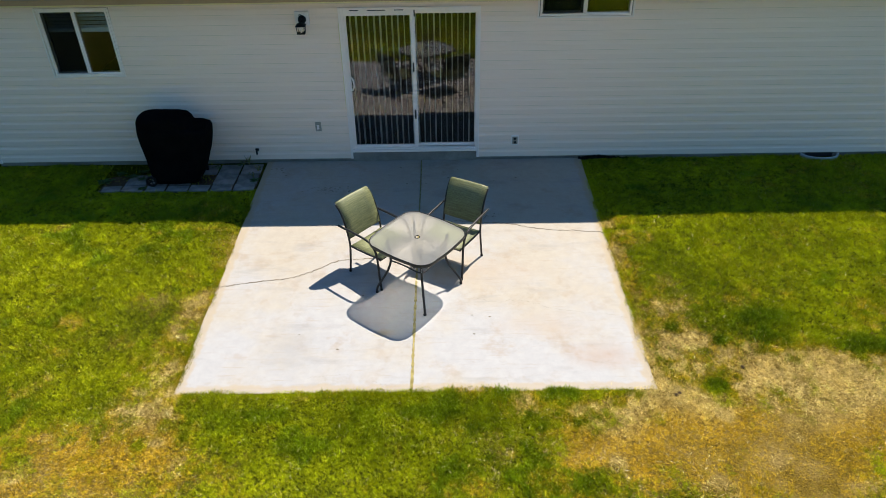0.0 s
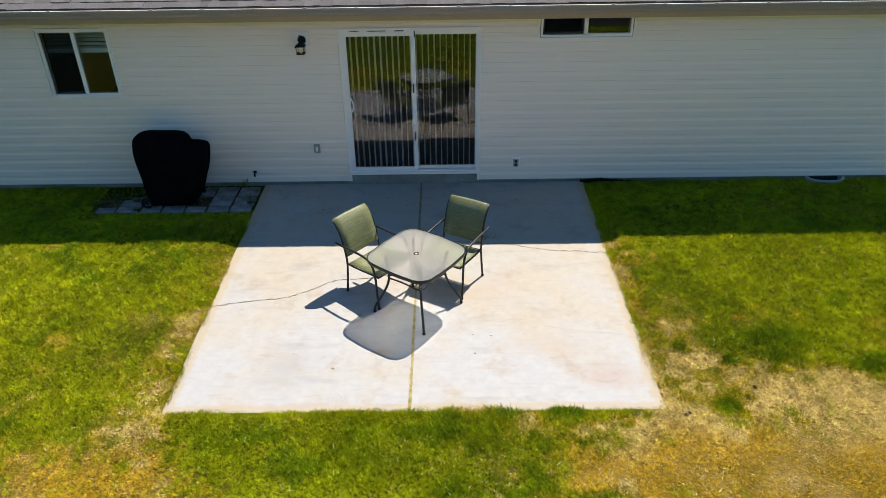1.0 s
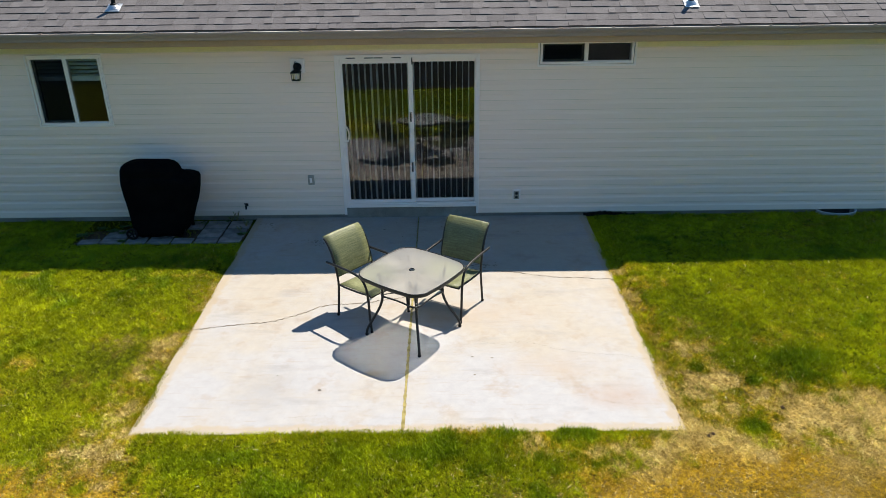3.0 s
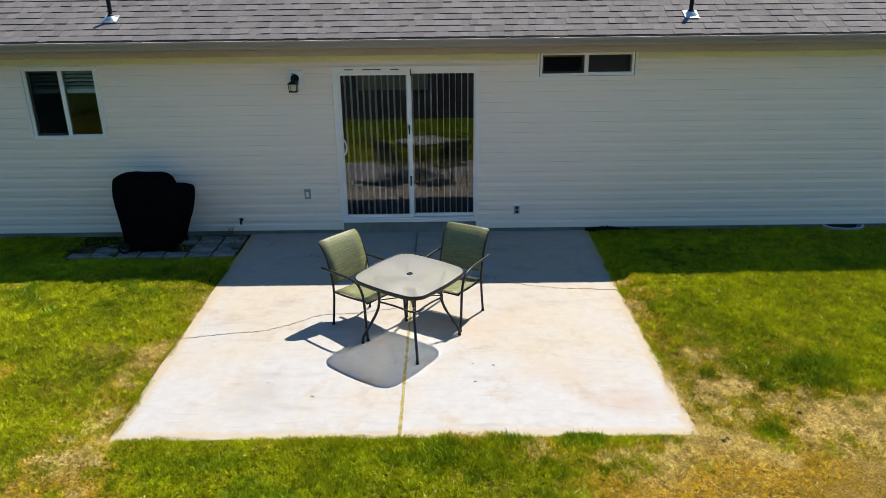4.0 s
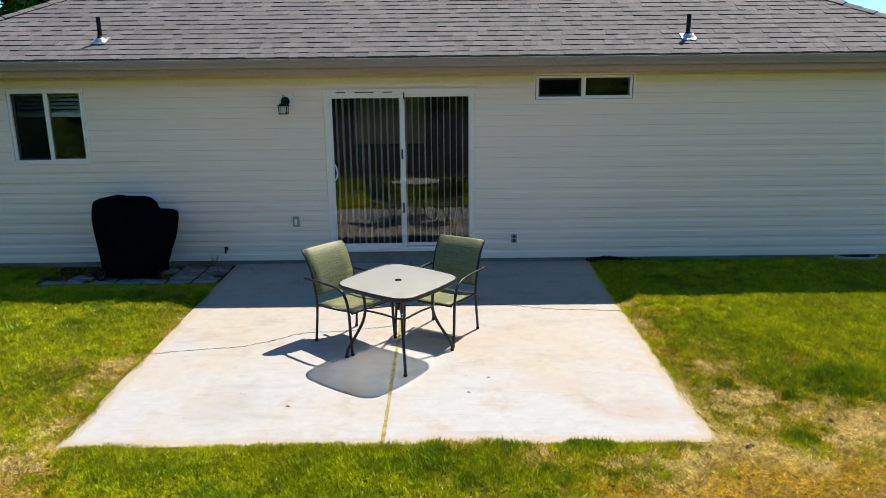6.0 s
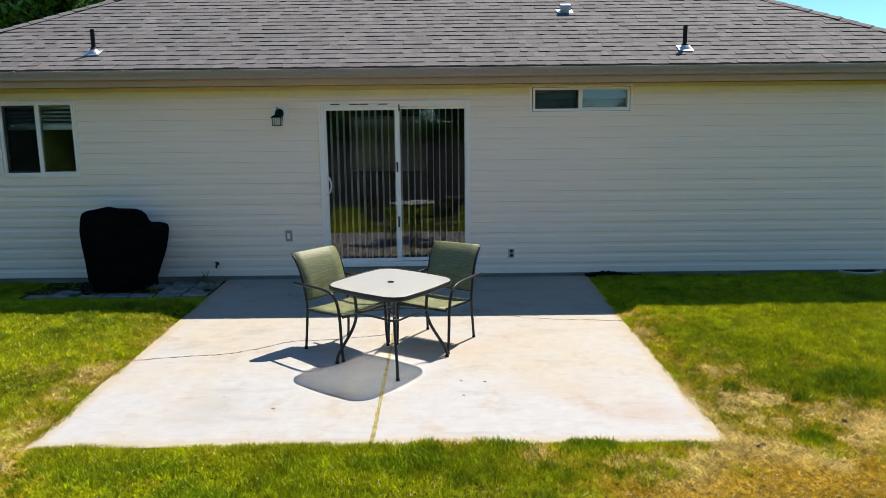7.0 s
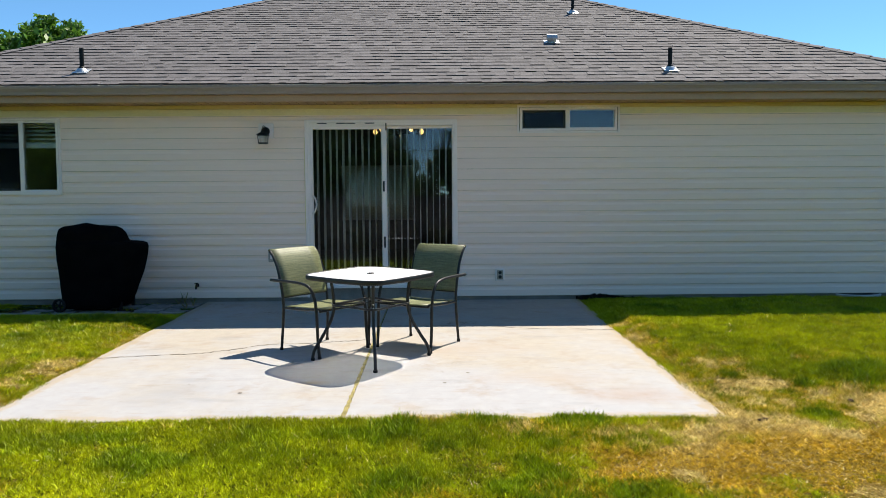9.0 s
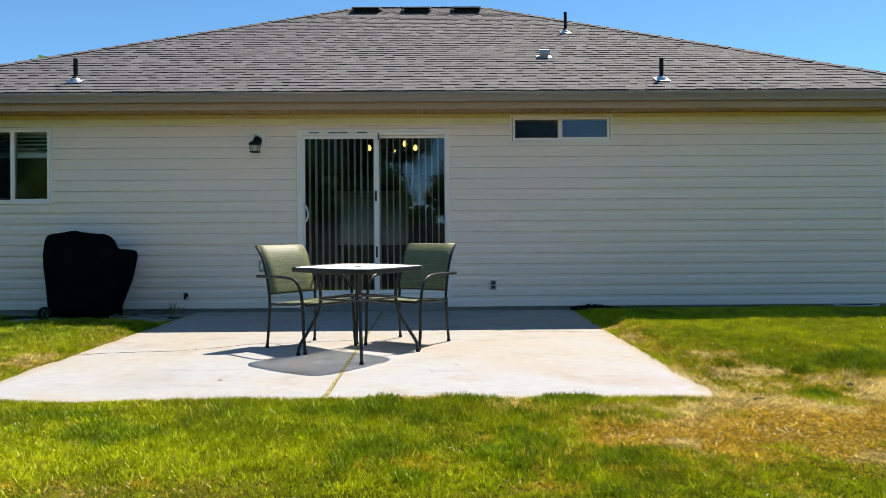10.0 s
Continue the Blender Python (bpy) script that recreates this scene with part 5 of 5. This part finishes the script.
wall_lantern()


def wall_box(label, x, z, w, h, round_face):
    b = thing("outlet_box", label, "outlet box", "outlet boxes on the wall")
    part("mounting_block", a_box(x - w / 2, x + w / 2, -0.030, -0.003, z - h / 2, z + h / 2, bevel=0.008), trim_vinyl if round_face else plate_plastic, b)
    part("plate", a_box(x - w * 0.34, x + w * 0.34, -0.042, -0.029, z - h * 0.38, z + h * 0.38, bevel=0.004), plate_plastic, b, "grey weather cover")
    if round_face:
        for dz in (0.028, -0.026):
            rings = [[(x + r * math.cos(2 * math.pi * k / 16), y, z + dz + r * math.sin(2 * math.pi * k / 16)) for k in range(16)] for r, y in ((0.021, -0.041), (0.021, -0.048), (0.014, -0.048), (0.013, -0.043))]
            part("socket_lid", loft(bmesh.new(), rings), dark_slot, b, "dark round socket lid")
    else:
        part("switch_lid", a_box(x - 0.016, x + 0.016, -0.050, -0.041, z - 0.034, z + 0.036, bevel=0.003), trim_vinyl, b, "white rocker lid")


wall_box("grey weatherproof switch cover on the siding", -1.398, 0.660, 0.088, 0.145, False)
wall_box("white electrical outlet block with dark round sockets", 1.492, 0.405, 0.115, 0.155, True)


def spigot():
    s = thing("spigot", "small black hose tap sticking out of the siding", "tap")
    x, z = -2.35, 0.30
    part("flange", a_box(x - 0.022, x + 0.022, -0.022, -0.006, z - 0.02, z + 0.02, bevel=0.004), black_plastic, s)
    part("spout", a_tube([(x, -0.015, z), (x, -0.06, z), (x + 0.004, -0.085, z - 0.012), (x + 0.006, -0.09, z - 0.045)], 0.013, 8), black_plastic, s, smooth=True)
    part("tap_handle", a_box(x - 0.024, x + 0.024, -0.062, -0.050, z + 0.018, z + 0.034, bevel=0.004), black_plastic, s)


spigot()


def vent_well():
    v = thing("vent_well", "pale ribbed metal foundation vent well set in the grass", "vent well")
    bm = bmesh.new()
    n = 24
    rings = []
    for z, o in ((-0.06, 0.0), (0.0, 0.0), (0.02, 0.012), (0.045, 0.0), (0.07, 0.0), (0.09, 0.012), (0.11, 0.0), (0.125, 0.014), (0.13, 0.0), (0.12, -0.01), (-0.06, -0.01)):
        rings.append([bm.verts.new((6.085 + (0.275 + o) * math.cos(math.pi + math.pi * k / n), -0.005 + (0.17 + o) * math.sin(math.pi + math.pi * k / n), z)) for k in range(n + 1)])
    for a, b in zip(rings, rings[1:]):
        for k in range(n):
            bm.faces.new((a[k], a[k + 1], b[k + 1], b[k]))
    bmesh.ops.recalc_face_normals(bm, faces=bm.faces)
    part("wall", bm, well_metal, v, smooth=True)
    part("grille", a_box(5.88, 6.29, -0.002, 0.010, 0.01, 0.125, bevel=0.003), dark_slot, v, "dark vent opening")


vent_well()


def weed(x, y, z, height, seed):
    rng = random.Random(seed)
    w = thing("weed", "thin dry weed stalk growing at the foot of the wall", "weed", "weeds by the wall")
    for k in range(4):
        a, h = rng.uniform(0, 6.3), height * rng.uniform(0.5, 1)
        dx, dy = 0.05 * math.cos(a), 0.04 * math.sin(a)
        part("stalk", a_tube([(x, y, z), (x + dx * 0.4, y + dy * 0.4, z + h * 0.5), (x + dx, y + dy, z + h)], [0.004] * 12 + [0.002], 5), moss, w)
        bm = bmesh.new()
        for i in range(5):
            t = 0.35 + 0.6 * i / 5
            p = Vector((x + dx * t, y + dy * t, z + h * t))
            d = Vector((rng.uniform(-1, 1), rng.uniform(-1, 1), rng.uniform(0, 0.6))).normalized() * 0.045
            s = d.cross(Vector((0, 0, 1))).normalized() * 0.007
            vs = [bm.verts.new(q) for q in (p, p + d * 0.5 + s, p + d, p + d * 0.5 - s)]
            bm.faces.new(vs)
        part("leaves", bm, leaf, w)


def fabric():
    """Torn black weed cloth sticking up along the foot of the wall."""
    rng = random.Random(17)
    bm = bmesh.new()
    cols = []
    x = 2.46
    while x < 3.25:
        h = 0.105 + 0.06 * math.exp(-((x - 2.75) / 0.3) ** 2) * rng.uniform(0.5, 1.0) + rng.uniform(-0.012, 0.012)
        y = -0.045 + rng.uniform(-0.02, 0.012)
        cols.append([bm.verts.new(p) for p in ((x, -0.03, 0.03), (x, y, h), (x, y + 0.006, h), (x, -0.024, 0.03))])
        x += rng.uniform(0.012, 0.035)
    for a, b in zip(cols, cols[1:]):
        for k in range(3):
            bm.faces.new((a[k], a[k + 1], b[k + 1], b[k]))
    tagged(part("weed_cloth", bm, black_plastic), "torn black weed cloth along the foot of the wall", "weed cloth")


fabric()


def clod(x, y, r, seed):
    bm = bmesh.new()
    bmesh.ops.create_icosphere(bm, subdivisions=2, radius=r)
    for v in bm.verts:
        v.co *= 1 + 0.5 * noise.noise(v.co * (1.6 / r) + Vector((seed, 0, 0)))
        v.co.z *= 0.6
    ob = part("dirt_clod", bm, soil)
    ob.matrix_world = pose(x, y, ground_z(y) + float(lawn_lift(x, y)) + r * 0.45)
    tagged(ob, "dark crumbly lump of soil in the grass", "soil lump", "soil lumps by the patio")


clod(2.66, -4.78, 0.021, 1)
clod(2.70, -4.75, 0.018, 2)
clod(3.42, -4.42, 0.022, 3)


def rosette(x, y, r, seed):
    """A low broad-leaved weed."""
    rng = random.Random(seed)
    w = thing("ground_weed", "low dark green weed growing between the pavers", "weed", "weeds by the wall", at=pose(x, y, 0.06))
    for layer in range(3):
        bm = bmesh.new()
        for k in range(14):
            a, l = rng.uniform(0, 6.28), r * rng.uniform(0.4, 1.0)
            d, n = Vector((math.cos(a), math.sin(a), 0)), Vector((-math.sin(a), math.cos(a), 0)) * l * 0.2
            o = Vector((rng.uniform(-r, r) * 0.6, rng.uniform(-r, r) * 0.35, 0.004 * layer))
            vs = [bm.verts.new(q) for q in (o, o + d * l * 0.5 + n + Vector((0, 0, 0.25 * l)), o + d * l + Vector((0, 0, 0.16 * l)), o + d * l * 0.5 - n + Vector((0, 0, 0.22 * l)))]
            bm.faces.new(vs)
        part("leaves", bm, leaf, w)


for k, (wx, wy, wr) in enumerate(((-3.92, -0.48, 0.10), (-4.15, -0.40, 0.09), (-4.02, -0.25, 0.08), (-4.35, -0.30, 0.08), (-2.98, -0.16, 0.08), (-2.66, -0.10, 0.06), (-2.31, -0.55, 0.06), (-3.88, -0.75, 0.06), (-4.50, -0.55, 0.10))):
    rosette(wx, wy, wr, 50 + k)

weed(-2.50, -0.06, 0.06, 0.17, 1)
weed(-2.58, -0.05, 0.06, 0.10, 2)
weed(-2.32, -0.28, 0.06, 0.13, 3)
weed(-2.36, -0.42, 0.05, 0.10, 4)


# ---- behind the camera: fence and trees ----
def fence():
    y, z0 = -10.6, ground_z(-10.6)
    f = thing("fence", "tall weathered grey board fence at the end of the lawn", "fence")
    first = part("board", a_box(-0.068, 0.068, -0.010, 0.010, 0, 1.8, bevel=0.003), fence_wood, f)
    rng = random.Random(9)
    x, k = -9.0, 0
    while x < 10.0:
        m = pose(x, y, z0 - 0.03 + rng.uniform(-0.012, 0.012), 0, rng.uniform(-0.4, 0.4), rng.uniform(-1.5, 1.5))
        if k:
            shared("board", first.data, f, m)
        else:
            first.matrix_local = m
        x, k = x + 0.142, k + 1
    for zz in (0.3, 0.95, 1.6):
        part("rail", a_box(-9.1, 10.1, y - 0.06, y - 0.012, z0 + zz - 0.04, z0 + zz + 0.04, bevel=0.004), fence_wood, f)
    for px in np.arange(-9, 10.2, 2.4):
        part("post", a_box(float(px) - 0.045, float(px) + 0.045, y - 0.15, y - 0.061, z0 - 0.3, z0 + 1.78, bevel=0.006), fence_wood, f)


fence()


def tree(label, x, y, height, spread, seed, leaves, size, base=0.3, foliage=leaf):
    t = thing("tree", label, "tree", at=pose(x, y, ground_z(y)))
    rng = random.Random(seed)
    gen = np.random.default_rng(seed)
    part("trunk", a_tube([(0, 0, -0.2), (0.02 * height, 0, height * 0.3), (0, 0.01 * height, height * 0.6), (0, 0, height * 0.9)],
                         [0.022 * height * (1 - 0.85 * k / 18) for k in range(19)], 10), bark, t, smooth=True)
    clumps = []
    for k in range(26):
        h = height * rng.uniform(base, 0.97)
        reach = spread * (0.35 + 0.65 * math.sin(math.pi * min(1, (h / height - base) / (1 - base) * 0.8 + 0.2))) * rng.uniform(0.4, 1)
        a = rng.uniform(0, 6.283)
        tip = (reach * math.cos(a), reach * math.sin(a), h)
        if k < 12:
            part("limb", a_tube([(0, 0, h - 0.28 * reach - 0.05 * height), (tip[0] * 0.5, tip[1] * 0.5, h - 0.1 * reach), tip], [0.006 * height * (1 - 0.9 * j / 12) for j in range(13)], 6), bark, t)
        clumps.append((*tip, spread * rng.uniform(0.28, 0.5)))
    clumps += [(rng.uniform(-0.2, 0.2) * spread, rng.uniform(-0.2, 0.2) * spread, height * q, spread * 0.34) for q in (0.5, 0.65, 0.8, 0.93)]
    c = np.array(clumps)
    pick = gen.integers(0, len(c), leaves)
    d = gen.normal(size=(leaves, 3))
    d /= np.linalg.norm(d, axis=1)[:, None]
    rad = gen.random(leaves) ** 0.45 * (1 + 0.35 * np.sin(d[:, 0] * 7 + pick) * np.sin(d[:, 2] * 6 + pick))
    p = c[pick, :3] + d * (c[pick, 3] * rad)[:, None] * np.array((1, 1, 1.15))
    u = gen.normal(size=(leaves, 3))
    u /= np.linalg.norm(u, axis=1)[:, None]
    w = np.cross(u, gen.normal(size=(leaves, 3)))
    w /= np.linalg.norm(w, axis=1)[:, None]
    s = (size * gen.uniform(0.6, 1.3, leaves))[:, None]
    v = np.stack((p - u * s, p + w * s * 0.45, p + u * s, p - w * s * 0.45), 1).reshape(-1, 3)
    me = array_mesh("crown", v, np.arange(len(v)), np.arange(leaves) * 4, foliage)
    ob = new("crown", me)
    ob.parent = t


tree("tall leafy green tree beyond the house", -36.0, 62.0, 19.2, 4.0, 3, 16000, 0.38, 0.35, sunlit_leaf)
tree("tall leafy green tree beyond the house", -41.0, 63.0, 17.8, 4.2, 5, 16000, 0.38, 0.3, sunlit_leaf)
tree("leafy green tree beyond the house", -30.6, 60.0, 17.2, 3.2, 8, 10000, 0.36, 0.3, sunlit_leaf)
tree("broad leafy tree standing behind the board fence", -1.9, -17.5, 6.6, 2.5, 12, 60000, 0.07, 0.2)
tree("broad leafy tree standing behind the board fence", -7.0, -16.5, 5.6, 2.4, 14, 28000, 0.10, 0.2)
tree("broad leafy tree standing behind the board fence", -13.6, -16.0, 6.4, 2.8, 15, 26000, 0.08, 0.15, sunlit_leaf)


for k, hx in enumerate((-11.0, -8.4, -5.9, -3.2, -0.8, 1.7, 4.2, 6.8, 9.6)):
    tree("leafy green shrub behind the board fence", hx, -13.2 - 0.5 * (k % 3), (3.3 if hx < 4 else 2.35) + 0.25 * (k % 4 if hx < 4 else k % 2), 1.6, 40 + k, 8000, 0.10, 0.1, sunlit_leaf if hx < -7 else leaf)


# ---- grass ----
def scatter(gen, m, y0, y1, group, spread):
    """Blade roots, most of them in tufts that share lean, height and colour."""
    k = m // group
    tx, ty = gen.uniform(-7.2, 8.2, k), gen.uniform(y0, y1, k)
    tuft, grouped = gen.integers(0, k, m), gen.random(m) < 0.8
    x = np.where(grouped, tx[tuft] + gen.normal(0, spread, m), gen.uniform(-7.2, 8.2, m))
    y = np.where(grouped, ty[tuft] + gen.normal(0, spread, m), gen.uniform(y0, y1, m))
    b = np.where(grouped, gen.uniform(0, 6.283, k)[tuft] + gen.normal(0, 1.0, m), gen.uniform(0, 6.283, m))
    shade = np.where(grouped, gen.random(k)[tuft], gen.random(m))
    rise = np.where(grouped, gen.uniform(0.55, 1.5, k)[tuft], 0.9)
    glow = np.where(grouped, np.exp(gen.normal(0, 0.2, k))[tuft], 1.0)
    return x, y, b, shade, rise, glow


def grass(far, near, behind):
    def ease(v):
        v = np.clip(v, 0, 1)
        return v * v * (3 - 2 * v)
    gen = np.random.default_rng(77)
    bands = [scatter(gen, far, -5.4, -0.02, 14, 0.013), scatter(gen, near, -6.7, -4.0, 12, 0.009)]
    x, y, b, shade, rise, glow = [np.concatenate(q) for q in zip(*bands)]
    toward = np.clip((-4.0 - y) / 1.4, 0, 1)
    stay = gen.random(len(x)) < np.where(np.arange(len(x)) < far, 1 - toward, toward)
    x, y, b, shade, rise, glow = [q[stay] for q in (x, y, b, shade, rise, glow)]
    x, y, b, shade, rise, glow = [np.concatenate(q) for q in zip((x, y, b, shade, rise, glow), scatter(gen, behind, -10.5, -6.6, 14, 0.02))]
    # a denser, longer fringe that leans over the edges of the patio
    f = 60000
    along = gen.random(f) * (2 * 4.7 + (SX1 - SX0))
    out = gen.normal(0.008, 0.036, f)
    left, right = along < 4.7, along > 4.7 + (SX1 - SX0)
    fx = np.where(left, SX0 - out, np.where(right, SX1 + out, SX0 + along - 4.7))
    fy = np.where(left, -along, np.where(right, -(along - 4.7 - (SX1 - SX0)), SY - out))
    lush = value_noise(fx, fy, 2.6, 30) * 0.7 + value_noise(fx, fy, 8.0, 31) * 0.5
    ok = gen.random(f) < np.clip(lush * 1.5 - 0.25, np.where(fy < SY, 0.5, 0.3), 1)
    fx, fy, lush = fx[ok], fy[ok], lush[ok]
    f = len(fx)
    x, y = np.concatenate((fx, x)), np.concatenate((fy, y))
    b = np.concatenate((np.where(fy < SY, 1.57, np.where(fx < 0, 0.0, 3.14)) + gen.normal(0, 1.1, f), b))
    shade, rise, glow = np.concatenate((gen.random(f), shade)), np.concatenate((0.55 + 0.75 * lush + np.where(fy < SY, 0.25, 0.0), rise)), np.concatenate((np.ones(f), glow))
    m = len(x)
    keep = np.abs(x - 0.5) < np.where(y > -6.7, 4.4 + (y + 6.7) * 0.42, 7.5)
    ragged = 0.06 * (value_noise(x, y, 6.0, 6) - 0.55)
    ragged[:f] = -0.01 - 0.07 * np.clip(value_noise(fx, fy, 2.2, 33) * 0.7 + value_noise(fx, fy, 9.0, 34) * 0.6 - 0.3, 0, 1)
    keep &= ~((x > SX0 - ragged) & (x < SX1 + ragged) & (y > SY - ragged)) & (y < -0.01)
    keep &= ~((x > -4.55) & (x < SX0 + 0.05) & (y > -0.80) & ((gen.random(m) < 0.96) | (x > -2.6)))
    keep &= ~((np.hypot((x - 6.085) / 0.28, y / 0.18) < 1))
    d = dryness(x, y)
    keep &= gen.random(m) < np.clip(1.15 - 0.4 * np.clip(d - 0.3, 0, 1), 0.6, 1)
    x, y, d, b, shade, rise, glow = [q[keep] for q in (x, y, d, b, shade, rise, glow)]
    n = len(x)
    dry = np.clip(d * 0.9 - 0.03 + 0.55 * (shade - 0.5) + gen.normal(0, 0.22, n) - 1.5 * np.clip(value_noise(x, y, 5.5, 51) - 0.62, 0, 1) - 0.12 * (d < 0.2), 0, 1)
    tall = 0.65 + 0.8 * value_noise(x, y, 2.2, 8) - 0.3 * dry
    coarse = np.clip((value_noise(x, y, 1.9, 40) * 0.55 + value_noise(x, y, 6.0, 41) * 0.6 - 0.72) * 6, 0, 1)
    for cx, cy, rx, ry, amp in LUSH[:7]:
        coarse = np.maximum(coarse, np.clip(2.2 * np.exp(-((x - cx) / rx) ** 2 - ((y - cy) / ry) ** 2) - 0.7 + 0.8 * (value_noise(x, y, 8.0, 42) - 0.5), 0, 1))
    coarse = np.maximum(coarse, np.clip((value_noise(x, y, 2.6, 44) * 0.6 + value_noise(x, y, 8.0, 45) * 0.5 - 0.5) * 4, 0, 0.6) * ease((-4.75 - y) / 0.2) * ease((1.6 - x) / 0.6) * ease((5.7 + y) / 0.4))
    coarse *= 1 - dry
    stray = gen.random(n) < 0.003 + 0.012 * dry + 0.008 * np.clip(value_noise(x, y, 2.0, 43) * 3 - 1.7, 0, 1)
    h = gen.uniform(0.012, 0.029, n) * tall * rise * (1 + 0.55 * coarse) * (1.12 - 0.42 * np.clip((-4.0 - y) / 1.4, 0, 1))
    z = np.where(y > -4.7, 0.06 + 0.024 * y, -0.053 - 0.028 * (-4.7 - y)) + lawn_lift(x, y)
    a = gen.uniform(0, 2 * np.pi, n)
    side = np.stack((np.cos(a), np.sin(a), np.zeros(n)), 1)
    lean = (gen.uniform(0.2, 1.2, n) + 0.9 * dry) * h
    lean, h = np.where(stray, gen.uniform(0.03, 0.07, n), lean), np.where(stray, h * 0.8, h)
    tip = np.stack((lean * np.cos(b), lean * np.sin(b), h), 1)
    w = (gen.uniform(0.0014, 0.0027, n) * (1 + 0.6 * coarse) * (1.6 - 0.35 * np.clip((-4.0 - y) / 1.4, 0, 1) + 2.0 * (y < -6.8)))[:, None]
    root = np.stack((x, y, z), 1)
    v = np.stack((root - side * w, root + side * w, root + tip), 1).reshape(-1, 3)
    me = array_mesh("grass", v, np.arange(3 * n), 3 * np.arange(n), grass_blade)
    def mixed(p, q, f):
        return np.array(p) * (1 - f[:, None]) + np.array(q) * f[:, None]
    r = np.clip(value_noise(x, y, 1.6, 12) * 0.4 + value_noise(x, y, 7.0, 14) * 0.25 + shade * 0.3 + 0.03 + gen.normal(0, 0.08, n), 0, 1)
    green = mixed((0.11, 0.155, 0.003), (0.47, 0.49, 0.006), r)
    green = green * mixed((1, 1, 1), (0.55, 0.68, 1.0), coarse) * (0.9 + 0.5 * value_noise(x, y, 9.0, 52))[:, None]
    s = np.clip(shade * 0.5 + 0.5 * value_noise(x, y, 6.0, 13) + gen.normal(0, 0.12, n), 0, 1)
    gold = mixed((0.28, 0.18, 0.006), (0.70, 0.46, 0.022), s)
    pale = mixed((0.40, 0.29, 0.07), (0.82, 0.64, 0.24), s) * (0.7 + 0.6 * value_noise(x, y, 13.0, 50))[:, None]
    bleached = ease((y + 5.25 + 0.5 * (value_noise(x, y, 2.4, 53) - 0.5)) / 0.4) * ease((d - 0.5) / 0.4)
    bleached = np.maximum(bleached, ease((value_noise(x, y, 3.6, 54) - 0.68) / 0.12) * ease((dry - 0.5) / 0.3))
    straw = gold * (1 - bleached[:, None]) + pale * bleached[:, None]
    c = green * (1 - ease(dry * 1.4 - 0.1)[:, None]) + straw * ease(dry * 1.4 - 0.1)[:, None]
    c = np.where(stray[:, None], mixed((0.48, 0.38, 0.14), (0.85, 0.72, 0.38), shade), c)
    green_front = (1 - dry) * np.clip((-5.2 - y) / 0.5, 0, 1)
    c *= (1 + 0.16 * green_front)[:, None]
    behind = np.clip((-6.8 - y) / 0.6, 0, 1)[:, None]
    c *= 1 - behind * np.array((0.34, 0.22, 0.1))
    c = np.clip(c * (glow * (1.0 + (0.22 + 0.2 * np.clip((-4.4 - y) / 1.0, 0, 1)) * gen.uniform(-1, 1, n)))[:, None], 0, 0.95)
    col = np.concatenate((c, np.ones((n, 1))), 1)
    at = me.attributes.new("tint", "FLOAT_COLOR", "POINT")
    at.data.foreach_set("color", np.repeat(col, 3, axis=0).astype(np.float32).ravel())
    tagged(new("grass", me), "short lawn grass, bright green with dry golden straw patches", "grass", kind="stuff")


grass(1650000, 1500000, 520000)
